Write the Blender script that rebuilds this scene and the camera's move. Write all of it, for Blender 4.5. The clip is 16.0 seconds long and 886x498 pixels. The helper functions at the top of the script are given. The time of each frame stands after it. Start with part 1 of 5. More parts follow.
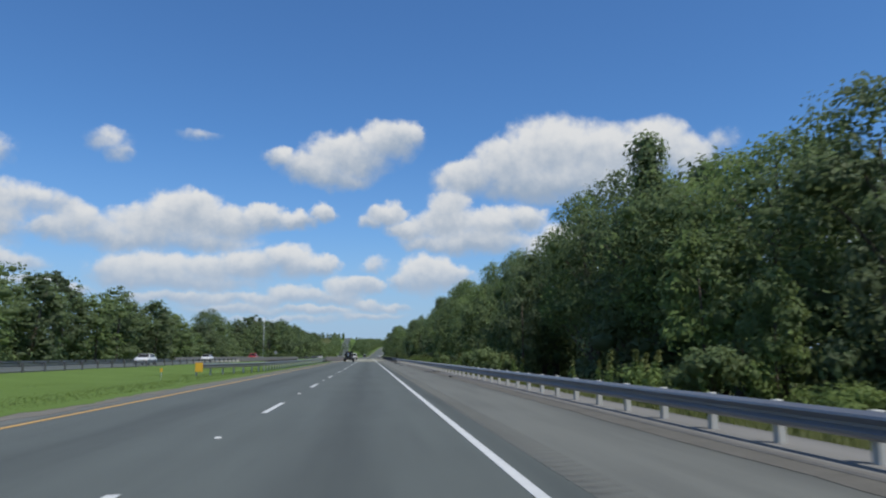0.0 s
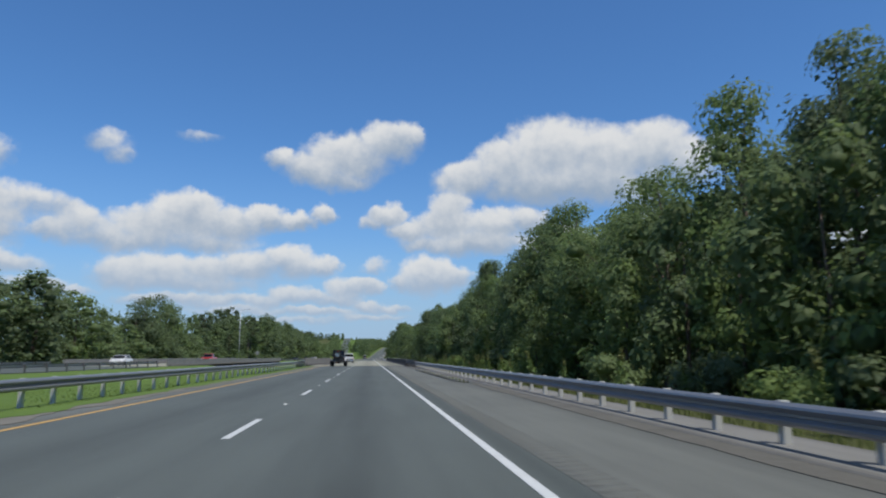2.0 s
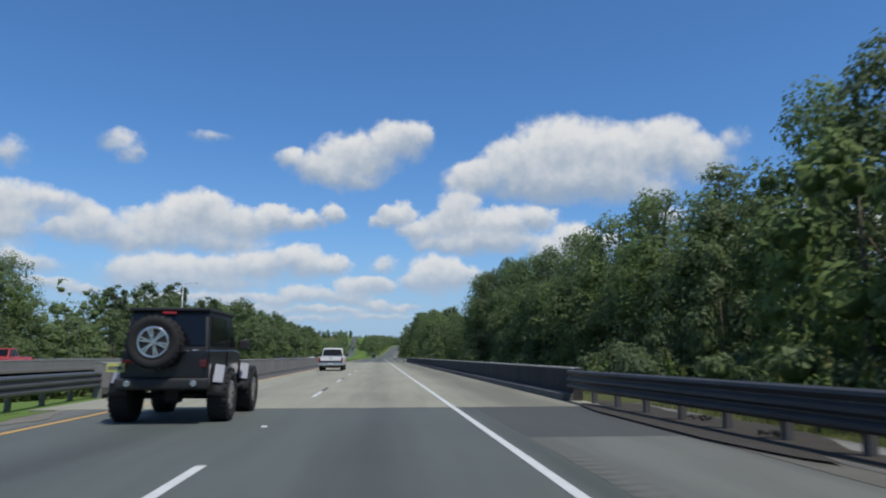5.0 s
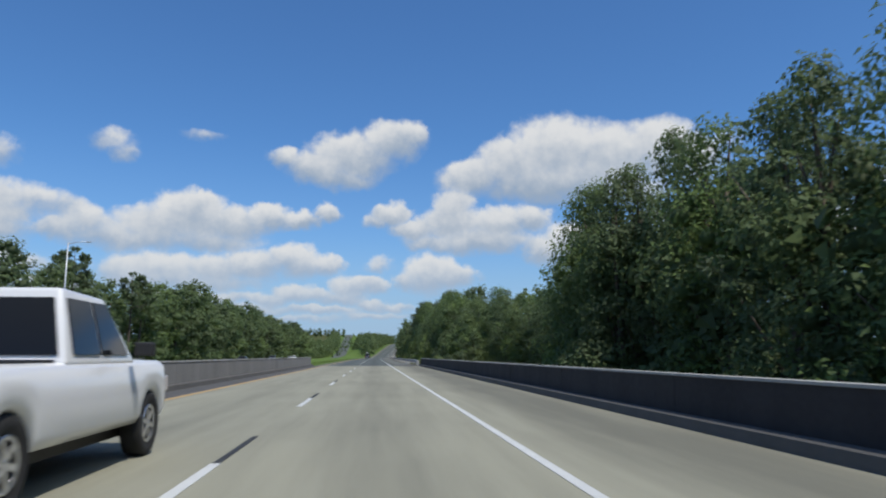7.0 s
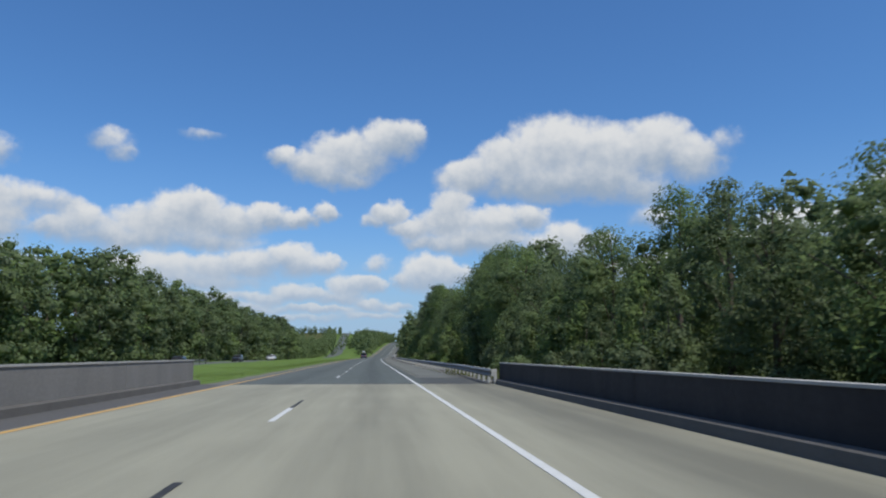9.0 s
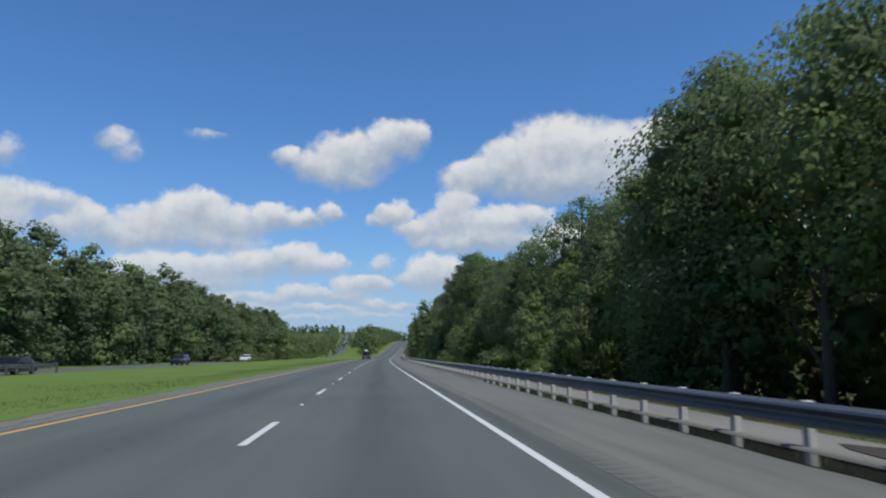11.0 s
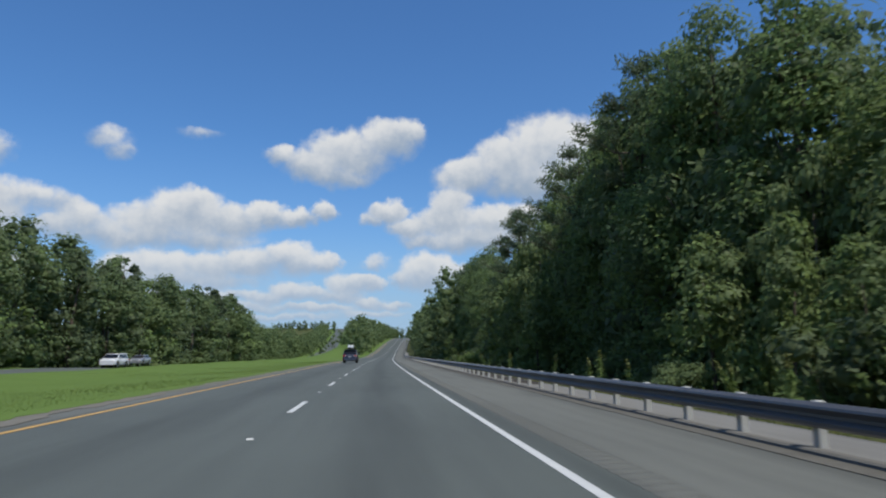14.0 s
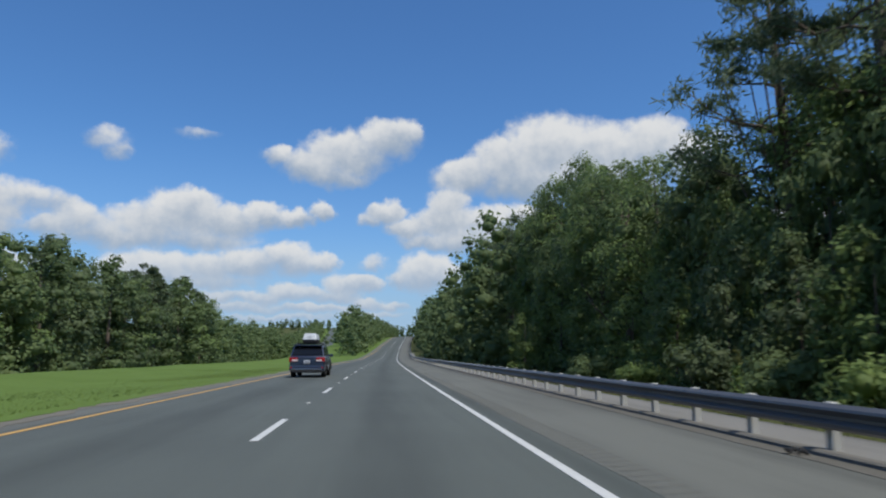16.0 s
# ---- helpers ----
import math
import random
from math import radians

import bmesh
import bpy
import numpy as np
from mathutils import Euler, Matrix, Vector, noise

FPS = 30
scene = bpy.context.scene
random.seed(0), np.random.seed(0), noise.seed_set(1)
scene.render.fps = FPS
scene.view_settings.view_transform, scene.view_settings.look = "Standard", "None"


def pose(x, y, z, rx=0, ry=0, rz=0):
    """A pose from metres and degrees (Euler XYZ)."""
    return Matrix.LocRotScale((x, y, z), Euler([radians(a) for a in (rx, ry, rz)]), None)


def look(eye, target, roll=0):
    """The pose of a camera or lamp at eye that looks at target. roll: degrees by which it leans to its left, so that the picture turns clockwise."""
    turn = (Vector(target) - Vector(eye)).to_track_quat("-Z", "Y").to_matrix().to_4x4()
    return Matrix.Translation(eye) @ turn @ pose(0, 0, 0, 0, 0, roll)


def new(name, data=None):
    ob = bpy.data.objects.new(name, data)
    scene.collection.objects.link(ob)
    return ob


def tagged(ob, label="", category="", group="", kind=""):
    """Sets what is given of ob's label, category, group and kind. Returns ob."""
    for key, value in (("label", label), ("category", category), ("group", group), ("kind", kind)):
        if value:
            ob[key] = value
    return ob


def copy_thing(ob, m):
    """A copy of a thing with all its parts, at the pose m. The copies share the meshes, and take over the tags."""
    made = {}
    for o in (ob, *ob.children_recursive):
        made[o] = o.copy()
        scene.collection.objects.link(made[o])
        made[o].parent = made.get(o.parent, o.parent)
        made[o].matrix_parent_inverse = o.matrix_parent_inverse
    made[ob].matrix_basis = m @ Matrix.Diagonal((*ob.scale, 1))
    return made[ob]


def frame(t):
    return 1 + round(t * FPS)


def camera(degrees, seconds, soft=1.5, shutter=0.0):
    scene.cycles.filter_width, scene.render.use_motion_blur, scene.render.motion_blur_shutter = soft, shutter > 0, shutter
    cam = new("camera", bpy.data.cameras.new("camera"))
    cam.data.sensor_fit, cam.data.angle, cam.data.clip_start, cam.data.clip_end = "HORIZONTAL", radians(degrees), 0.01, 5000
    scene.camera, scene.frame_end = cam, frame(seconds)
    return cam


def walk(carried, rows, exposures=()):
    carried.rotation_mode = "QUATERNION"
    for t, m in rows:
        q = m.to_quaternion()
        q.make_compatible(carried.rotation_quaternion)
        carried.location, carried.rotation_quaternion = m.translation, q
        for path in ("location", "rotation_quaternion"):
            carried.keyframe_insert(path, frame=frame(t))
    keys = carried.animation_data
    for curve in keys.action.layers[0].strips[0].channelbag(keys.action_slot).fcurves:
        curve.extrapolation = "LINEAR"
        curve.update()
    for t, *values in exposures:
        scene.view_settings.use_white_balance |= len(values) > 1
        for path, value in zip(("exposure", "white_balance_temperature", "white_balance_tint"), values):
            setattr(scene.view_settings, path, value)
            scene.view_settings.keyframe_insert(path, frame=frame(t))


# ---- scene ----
# The camera drives in the right lane of a divided highway, 1.19 m above the road.
cam = camera(64.0, 16.0, soft=2.1, shutter=0.12)
# seconds, x, y, tilt above level, turn to the left
DRIVE = [
    (0.0, 0.35, 0.0, 8.56, -5.89),
    (0.5, 0.34, 13.1, 8.62, -5.98),
    (1.0, 0.3, 26.8, 8.49, -5.85),
    (1.5, 0.27, 39.75, 8.59, -5.75),
    (2.0, 0.27, 53.3, 8.65, -5.84),
    (2.5, 0.26, 65.95, 8.74, -5.75),
    (3.0, 0.26, 79.7, 8.62, -5.88),
    (3.5, 0.27, 92.95, 8.45, -5.61),
    (4.0, 0.24, 106.0, 8.46, -5.56),
    (4.5, 0.2, 119.05, 8.56, -5.43),
    (5.0, 0.1, 132.5, 8.57, -5.07),
    (7.5, -0.1, 198.75, 8.53, -5.64),
    (8.0, -0.07, 212.0, 8.58, -5.68),
    (10.5, -0.02, 277.6, 8.31, -5.67),
    (11.0, -0.07, 290.97, 8.46, -5.31),
    (11.5, -0.09, 304.34, 8.42, -5.53),
    (12.0, -0.09, 317.7, 8.79, -5.43),
    (12.5, -0.1, 331.07, 8.58, -5.39),
    (13.0, -0.113, 344.44, 8.5, -5.7),
    (13.5, -0.067, 357.81, 8.5, -5.97),
    (14.0, 0.007, 371.18, 8.38, -5.79),
    (14.5, 0.101, 384.55, 8.48, -5.96),
    (15.0, 0.215, 397.91, 8.67, -6.05),
    (15.5, 0.367, 411.28, 8.41, -5.96),
    (16.0, 0.549, 424.65, 8.42, -5.96)
]
walk(cam, [(t, pose(x, y, 1.19, 90 + tilt, 0.0, turn)) for t, x, y, tilt, turn in DRIVE])

# ---------------------------------------------------------------- sun and sky
SUN_AZ, SUN_EL = radians(143), radians(62)      # azimuth from +y towards +x
sun = new("sun", bpy.data.lights.new("sun", "SUN"))
sun.data.energy, sun.data.angle, sun.data.color = 3.9, radians(0.53), (1.0, 0.96, 0.90)
SUN_DIR = Vector((math.sin(SUN_AZ) * math.cos(SUN_EL), math.cos(SUN_AZ) * math.cos(SUN_EL), math.sin(SUN_EL)))
sun.matrix_world = look(SUN_DIR * 200, (0, 0, 0))
scene.view_settings.exposure = 0.0


class Nodes:
    """Short ways to add and join shader nodes."""

    def __init__(self, tree):
        self.tree = tree

    def add(self, kind, **values):
        n = self.tree.nodes.new(kind)
        for key, value in values.items():
            setattr(n, key, value)
        return n

    def put(self, socket, value):
        if isinstance(value, bpy.types.NodeSocket):
            self.tree.links.new(value, socket)
        elif isinstance(value, bpy.types.Node):
            self.tree.links.new(value.outputs[0], socket)
        else:
            socket.default_value = value

    def math(self, op, a, b=0.0, c=0.0):
        n = self.add("ShaderNodeMath", operation=op)
        for i, v in enumerate((a, b, c)):
            self.put(n.inputs[i], v)
        return n.outputs[0]

    def vec(self, op, a, b=(0, 0, 0)):
        n = self.add("ShaderNodeVectorMath", operation=op)
        self.put(n.inputs[0], a)
        self.put(n.inputs[1], b)
        return n.outputs["Value"] if op == "DOT_PRODUCT" else n.outputs[0]

    def noise(self, where, scale, detail=3.0, rough=0.55):
        n = self.add("ShaderNodeTexNoise")
        if where is not None:
            self.put(n.inputs["Vector"], where)
        n.inputs["Scale"].default_value, n.inputs["Detail"].default_value, n.inputs["Roughness"].default_value = scale, detail, rough
        return n

    def span(self, value, a, b, c=0.0, d=1.0, smooth=True):
        n = self.add("ShaderNodeMapRange", interpolation_type="SMOOTHSTEP" if smooth else "LINEAR")
        self.put(n.inputs[0], value)
        for i, v in enumerate((a, b, c, d)):
            self.put(n.inputs[i + 1], v)
        return n.outputs[0]

    def mix(self, factor, a, b, blend="MIX"):
        n = self.add("ShaderNodeMix", data_type="RGBA", blend_type=blend)
        self.put(n.inputs[0], factor)
        self.put(n.inputs[6], a if not isinstance(a, tuple) else (*a[:3], 1))
        self.put(n.inputs[7], b if not isinstance(b, tuple) else (*b[:3], 1))
        return n.outputs[2]


# Fair-weather cumulus: azimuth, elevation, half width and half height of each puff in degrees; last how dense a thin one is.
GREAT_CLOUD = (
    (15.1, 16.1, 5.11, 3.08), (19.1, 15.7, 4.65, 2.74), (22.9, 16, 3.35, 2.49), (25.6, 15, 2.79, 1.79), (11.1, 15.2, 3.49, 2.29),
    (7.8, 14.3, 2.89, 1.59), (13.9, 13.7, 5.59, 1.69), (18.4, 13.8, 5.11, 1.69), (21.9, 12.8, 2.89, 1.4, 0.75))
MIDDLE_CLOUD = (
    (-2, 15.8, 3.81, 2.19), (1.2, 17.2, 2.7, 1.79), (2.7, 17.7, 1.4, 1.2), (-4.7, 14.8, 2.6, 1.4), (-7.2, 15.4, 1.59, 0.99, 0.8),
    (-2.9, 14, 3.07, 0.99, 0.8))
LONG_BANK = (
    (-14.3, 10.5, 3.81, 2.09), (-14, 11.4, 1.95, 1.2), (-16.9, 9.7, 3.26, 1.9), (-11.2, 10.2, 2.89, 1.49), (-8.6, 10.7, 2.14, 0.99),
    (-6, 10.7, 1.86, 0.8), (-4, 11.4, 1.02, 0.89), (-21.5, 9.6, 2.79, 1.4, 0.9), (-23.3, 9.1, 2.24, 0.99, 0.8), (-18.8, 8.7, 5.11, 1.2, 0.85),
    (-12.8, 8.8, 4.65, 0.99, 0.8), (-25.6, 11.1, 3.72, 1.49, 0.7), (-23.4, 10.6, 2.79, 1.2, 0.6), (-26.8, 9.8, 2.32, 1.3, 0.9),
    (-27.4, 8.8, 2.79, 1.49), (-28.2, 10.8, 3.26, 1.49), (-32.5, 10.8, 4.65, 1.99))
LOW_BANK = (
    (-18.3, 6.3, 2.7, 1.59), (-15.9, 6.3, 3.07, 1.59), (-12.7, 6.7, 2.79, 1.3), (-9.8, 7.1, 2.89, 1.4), (-6.3, 7.5, 2.89, 1.4),
    (-3.8, 7.2, 1.59, 0.99), (-14.3, 5.6, 6.51, 0.89, 0.8), (-1.8, 5.4, 2.14, 1.09), (-26.2, 6.6, 2.79, 0.99, 0.8), (-31.3, 6.9, 5.11, 1.99))
RIGHT_BANK = (
    (22.4, 10.7, 2.32, 1.3, 0.6), (15.6, 8.7, 2.89, 1.99), (18.2, 8.8, 1.86, 1.2, 0.7), (13.5, 8.3, 1.86, 1.3), (1.3, 11.3, 1.76, 1.09),
    (-0.1, 10.6, 1.21, 0.7, 0.7), (3.2, 10.1, 2.32, 0.99), (6.4, 12, 1.86, 1.69), (6.4, 10.7, 3.26, 1.59), (10.1, 10.6, 2.6, 1.49),
    (12.7, 10.9, 1.95, 1.2), (8.3, 9.2, 5.11, 1.2), (4.6, 9.1, 2.97, 0.8, 0.8), (0.2, 7.3, 1.59, 0.99, 0.5), (4.6, 6.6, 2.7, 1.69),
    (6.4, 6.3, 2.05, 1.3), (2.5, 6, 1.4, 0.89, 0.8), (-0.2, 5.6, 1.49, 0.8), (19.9, 6.6, 2.79, 1.09, 0.7), (23.3, 6.9, 2.79, 1.2),
    (28.3, 8, 3.72, 1.49), (32.9, 9.3, 4.19, 1.79))
HORIZON_ROW = (
    (-6.4, 4.9, 1.95, 0.99), (-8.4, 4.3, 2.32, 0.7, 0.8), (-2.7, 4.5, 2.6, 0.7, 0.8), (-4.5, 4.8, 1.86, 0.6, 0.8), (-0.4, 4, 1.4, 0.55),
    (1.4, 3.8, 2.14, 0.5, 0.7), (-11.4, 4.5, 2.79, 0.7, 0.8), (-14.2, 4.3, 3.72, 0.6, 0.8), (-17, 4.2, 2.32, 0.6, 0.8), (-10.1, 3.6, 5.11, 0.5, 0.7),
    (-4.4, 3.5, 4.19, 0.45, 0.8), (-7, 2.8, 6.97, 0.4, 0.6), (-0.4, 3.1, 3.72, 0.4, 0.7), (-24.4, 5.1, 2.79, 0.7, 0.7), (-21.9, 4.6, 2.32, 0.5, 0.7))
WISPS = (
    (28.1, 16.2, 1.95, 1.69, 0.25), (26, 13.7, 2.24, 1.3, 0.5), (-20.1, 15.8, 2.05, 1.2, 0.45), (-19.3, 15, 1.3, 0.99, 0.4),
    (-13.6, 16.7, 2.14, 0.74, 0.3), (-27.3, 14.1, 1.59, 1.49, 0.5))
SKY_BEHIND = (
    (37.8, 8.1, 4.65, 1.99), (42.5, 11, 6.05, 2.99), (-36.2, 8.5, 6.05, 2.49), (64, 12, 7.35, 2.77), (-70, 15, 8.4, 3.47), (110, 16, 9.45, 3.47),
    (150, 12, 8.4, 2.89), (-120, 14, 9.45, 3.47), (-160, 17, 8.4, 3.47))
CLOUDS = (GREAT_CLOUD, MIDDLE_CLOUD, LONG_BANK, LOW_BANK, RIGHT_BANK, HORIZON_ROW, WISPS, SKY_BEHIND)


def cloud_group():
    """A node group: how much cloud there is at (azimuth, elevation, 0) in degrees, and how high in its cloud that place lies."""
    tree = bpy.data.node_groups.new("cloud_cover", "ShaderNodeTree")
    tree.interface.new_socket("Place", in_out="INPUT", socket_type="NodeSocketVector")
    tree.interface.new_socket("Cover", in_out="OUTPUT", socket_type="NodeSocketFloat")
    tree.interface.new_socket("Height", in_out="OUTPUT", socket_type="NodeSocketFloat")
    g = Nodes(tree)
    place = g.add("NodeGroupInput").outputs[0]
    bumps = g.noise(place, 0.42, 7.0, 0.6)
    shift = g.vec("MULTIPLY", g.vec("SUBTRACT", bumps.outputs["Color"], (0.5, 0.5, 0.5)), (3.0, 2.0, 0))
    warped = g.vec("ADD", place, shift)
    cover, weight, height = None, 0.0001, 0.0
    for i, row in enumerate(sum(CLOUDS, ())):
        a, e, w, h, *k = row
        if i % 12 == 11:        # takes the puffs a dozen at a time
            warped = g.vec("ADD", warped, g.vec("MULTIPLY", cover, (1e-7, 1e-7, 0)))
        fit = g.add("ShaderNodeVectorMath", operation="MULTIPLY_ADD")
        for socket, value in zip(fit.inputs, (warped, (1 / w, 1 / h, 0), (-a / w, -e / h, 0))):
            g.put(socket, value)
        d = fit.outputs[0]
        one = g.math("SUBTRACT", k[0] if k else 1.0, g.vec("DOT_PRODUCT", d, d))
        cover = one if cover is None else g.math("SMOOTH_MAX", cover, one, 0.3)
        up = g.add("ShaderNodeSeparateXYZ")
        g.put(up.inputs[0], d)
        near = g.math("POWER", 12.0, one)
        weight = g.math("ADD", weight, near)
        height = g.math("MULTIPLY_ADD", near, up.outputs[1], height)
    fine = g.noise(place, 0.9, 5.0, 0.55)
    ragged = g.math("MULTIPLY", g.math("SUBTRACT", fine.outputs[0], 0.5), 0.8)
    ends = g.add("NodeGroupOutput")
    tree.links.new(g.math("ADD", cover, ragged), ends.inputs[0])
    tree.links.new(g.math("ADD", g.math("DIVIDE", height, weight), g.math("MULTIPLY", ragged, 0.9)), ends.inputs[1])
    return tree


def sky_world():
    world = bpy.data.worlds.new("sky")
    scene.world = world
    world.cycles.sampling_method, world.cycles.sample_map_resolution = "MANUAL", 256
    world.use_nodes = True
    world.node_tree.nodes.clear()
    n = Nodes(world.node_tree)
    sky = n.add("ShaderNodeTexSky", sky_type="NISHITA", sun_disc=False, sun_elevation=SUN_EL, sun_rotation=SUN_AZ, air_density=1.0, dust_density=0.6, ozone_density=1.6)
    way = n.add("ShaderNodeTexCoord").outputs["Generated"]
    xyz = n.add("ShaderNodeSeparateXYZ")
    n.put(xyz.inputs[0], way)
    az = n.math("MULTIPLY", n.math("ARCTAN2", xyz.outputs[0], xyz.outputs[1]), 57.29578)
    el = n.math("MULTIPLY", n.math("ARCSINE", xyz.outputs[2]), 57.29578)
    where = n.add("ShaderNodeCombineXYZ")
    n.put(where.inputs[0], az)
    n.put(where.inputs[1], el)
    clouds = n.add("ShaderNodeGroup", node_tree=cloud_group())
    n.put(clouds.inputs[0], where.outputs[0])
    here, high = clouds.outputs
    lit = n.span(high, -0.62, 0.68)     # crowns white and crisp, bases grey and soft
    soft, crisp = n.span(here, -0.5, 0.95), n.span(here, -0.15, 0.6)
    amount = n.math("ADD", n.math("MULTIPLY", crisp, lit), n.math("MULTIPLY", soft, n.math("SUBTRACT", 1.0, lit)))
    amount = n.math("MULTIPLY", amount, n.span(el, 0.5, 4.0, 0.55, 0.97))
    # unseen cumulus added overhead, to make the fill light brighter and less blue
    wide = n.noise(way, 2.6, 6.0, 0.58)
    overhead = n.math("MULTIPLY", n.span(wide.outputs[0], 0.485, 0.585), n.span(el, 30.0, 42.0, 0.0, 0.8))
    amount = n.math("MAXIMUM", amount, overhead)
    colour = n.mix(lit, n.mix(n.span(el, 3.0, 12.0), CLOUD_FAR, CLOUD_GREY), n.mix(n.span(el, 2.0, 9.0), CLOUD_PALE, CLOUD_WHITE))
    haze = n.math("ADD", n.span(el, 0.0, 18.0, 0.3, 0.0), n.span(el, 0.5, 10.0, 0.55, 0.0))
    blue = n.mix(haze, n.mix(1.0, sky.outputs[0], SKY_TINT, "MULTIPLY"), HAZE)
    ground = n.add("ShaderNodeBackground")
    n.put(ground.inputs["Color"], n.mix(amount, blue, colour))
    ground.inputs["Strength"].default_value = 0.1
    n.put(n.add("ShaderNodeOutputWorld").inputs[0], ground)


SKY_TINT, HAZE = (0.56, 0.94, 1.34), (3.5, 4.9, 6.9)
CLOUD_WHITE, CLOUD_GREY = (7.3, 7.4, 7.45), (3.2, 4.0, 5.1)
CLOUD_PALE, CLOUD_FAR = (5.6, 6.2, 6.9), (3.8, 4.7, 6.0)
sky_world()

# ---------------------------------------------------------------- materials


def material(name, base, rough=0.7, metal=0.0, var=0.25, scale=1.5, fine=25.0, bump=0.0, coat=0.0, other=None, per="", spec=0.5, stretch=None):
    """A principled material with two scales of variation; per: 'object' or 'island' adds a shift for each."""
    m = bpy.data.materials.new(name)
    m.use_nodes = True
    n = Nodes(m.node_tree)
    b = m.node_tree.nodes["Principled BSDF"]
    where = n.add("ShaderNodeTexCoord").outputs["Object"]
    big, small = n.noise(n.vec("MULTIPLY", where, stretch) if stretch else where, scale, 4), n.noise(where, fine, 3)
    shade = n.math("ADD", n.math("MULTIPLY", n.math("SUBTRACT", big.outputs[0], 0.5), 2 * var), n.math("MULTIPLY", n.math("SUBTRACT", small.outputs[0], 0.5), 1.4 * var))
    if per:
        source = n.add("ShaderNodeObjectInfo").outputs["Random"] if per == "object" else n.add("ShaderNodeNewGeometry").outputs["Random Per Island"]
        shade = n.math("ADD", shade, n.math("MULTIPLY", n.math("SUBTRACT", source, 0.5), 2 * var))
    other = other or tuple(c * 0.45 for c in base)
    n.put(b.inputs["Base Color"], n.mix(n.math("ADD", 0.25, shade), base, other))
    n.put(b.inputs["Roughness"], n.math("ADD", rough, n.math("MULTIPLY", shade, 0.25)))
    b.inputs["Metallic"].default_value = metal
    b.inputs["Coat Weight"].default_value = coat
    b.inputs["Specular IOR Level"].default_value = spec
    if bump:
        k = n.add("ShaderNodeBump")
        k.inputs["Strength"].default_value, k.inputs["Distance"].default_value = bump, 0.02
        n.put(k.inputs["Height"], small.outputs[0])
        n.put(b.inputs["Normal"], k)
    return m


def asphalt(name, base, streaks, vary=1.0):
    """Worn asphalt; the UV holds metres across and along the road. streaks: places across of the oil tracks."""
    m = bpy.data.materials.new(name)
    m.use_nodes = True
    n = Nodes(m.node_tree)
    b = m.node_tree.nodes["Principled BSDF"]
    where = n.add("ShaderNodeTexCoord").outputs["Object"]
    uv = n.add("ShaderNodeSeparateXYZ")
    n.put(uv.inputs[0], n.add("ShaderNodeUVMap").outputs[0])
    stretched = n.vec("MULTIPLY", where, (1, 0.06, 1))
    streak, patch, grit = n.noise(stretched, 2.2, 4), n.noise(where, 0.16, 3), n.noise(where, 60, 2, 0.7)
    wear = 0.0
    for place, width, weight in streaks:
        off = n.math("ABSOLUTE", n.math("SUBTRACT", uv.outputs[0], place))
        wear = n.math("ADD", wear, n.span(off, 0.0, width, weight, 0.0))
    shade = n.math("ADD", n.math("MULTIPLY", n.math("SUBTRACT", streak.outputs[0], 0.5), 0.65 * vary), n.math("MULTIPLY", n.math("SUBTRACT", patch.outputs[0], 0.5), 0.5 * vary))
    shade = n.math("ADD", shade, n.math("MULTIPLY", n.math("SUBTRACT", grit.outputs[0], 0.5), 1.0))
    shade = n.math("ADD", n.math("ADD", shade, wear), 0.15)
    n.put(b.inputs["Base Color"], n.mix(shade, base, tuple(c * 0.5 for c in base)))
    b.inputs["Roughness"].default_value = 0.82
    k = n.add("ShaderNodeBump")
    k.inputs["Strength"].default_value, k.inputs["Distance"].default_value = 0.35, 0.01
    n.put(k.inputs["Height"], grit.outputs[0])
    n.put(b.inputs["Normal"], k)
    return m


def leaf_material(name, base, other, light=0.35):
    """Leaves: each leaf with its own shade, part of the light passing through."""
    m = bpy.data.materials.new(name)
    m.use_nodes = True
    n = Nodes(m.node_tree)
    b = m.node_tree.nodes["Principled BSDF"]
    leaf = n.add("ShaderNodeNewGeometry").outputs["Random Per Island"]
    tree = n.add("ShaderNodeObjectInfo").outputs["Random"]
    where = n.add("ShaderNodeTexCoord").outputs["Object"]
    patch = n.noise(where, 0.5, 3)
    mixf = n.math("ADD", n.math("MULTIPLY", leaf, 0.3), n.math("ADD", n.math("MULTIPLY", patch.outputs[0], 0.9), n.math("MULTIPLY", tree, 0.4)))
    colour = n.mix(n.math("SUBTRACT", mixf, 0.3), base, other)
    n.put(b.inputs["Base Color"], colour)
    b.inputs["Roughness"].default_value = 0.6
    b.inputs["Specular IOR Level"].default_value = 0.22
    glow = n.add("ShaderNodeBsdfTranslucent")
    n.put(glow.inputs[0], n.mix(0.45, colour, (0.17, 0.22, 0.09)))
    blend = n.add("ShaderNodeMixShader")
    blend.inputs[0].default_value = light
    n.put(blend.inputs[1], b.outputs[0])
    n.put(blend.inputs[2], glow.outputs[0])
    out = [o for o in m.node_tree.nodes if o.type == "OUTPUT_MATERIAL"][0]
    n.put(out.inputs[0], blend)
    return m


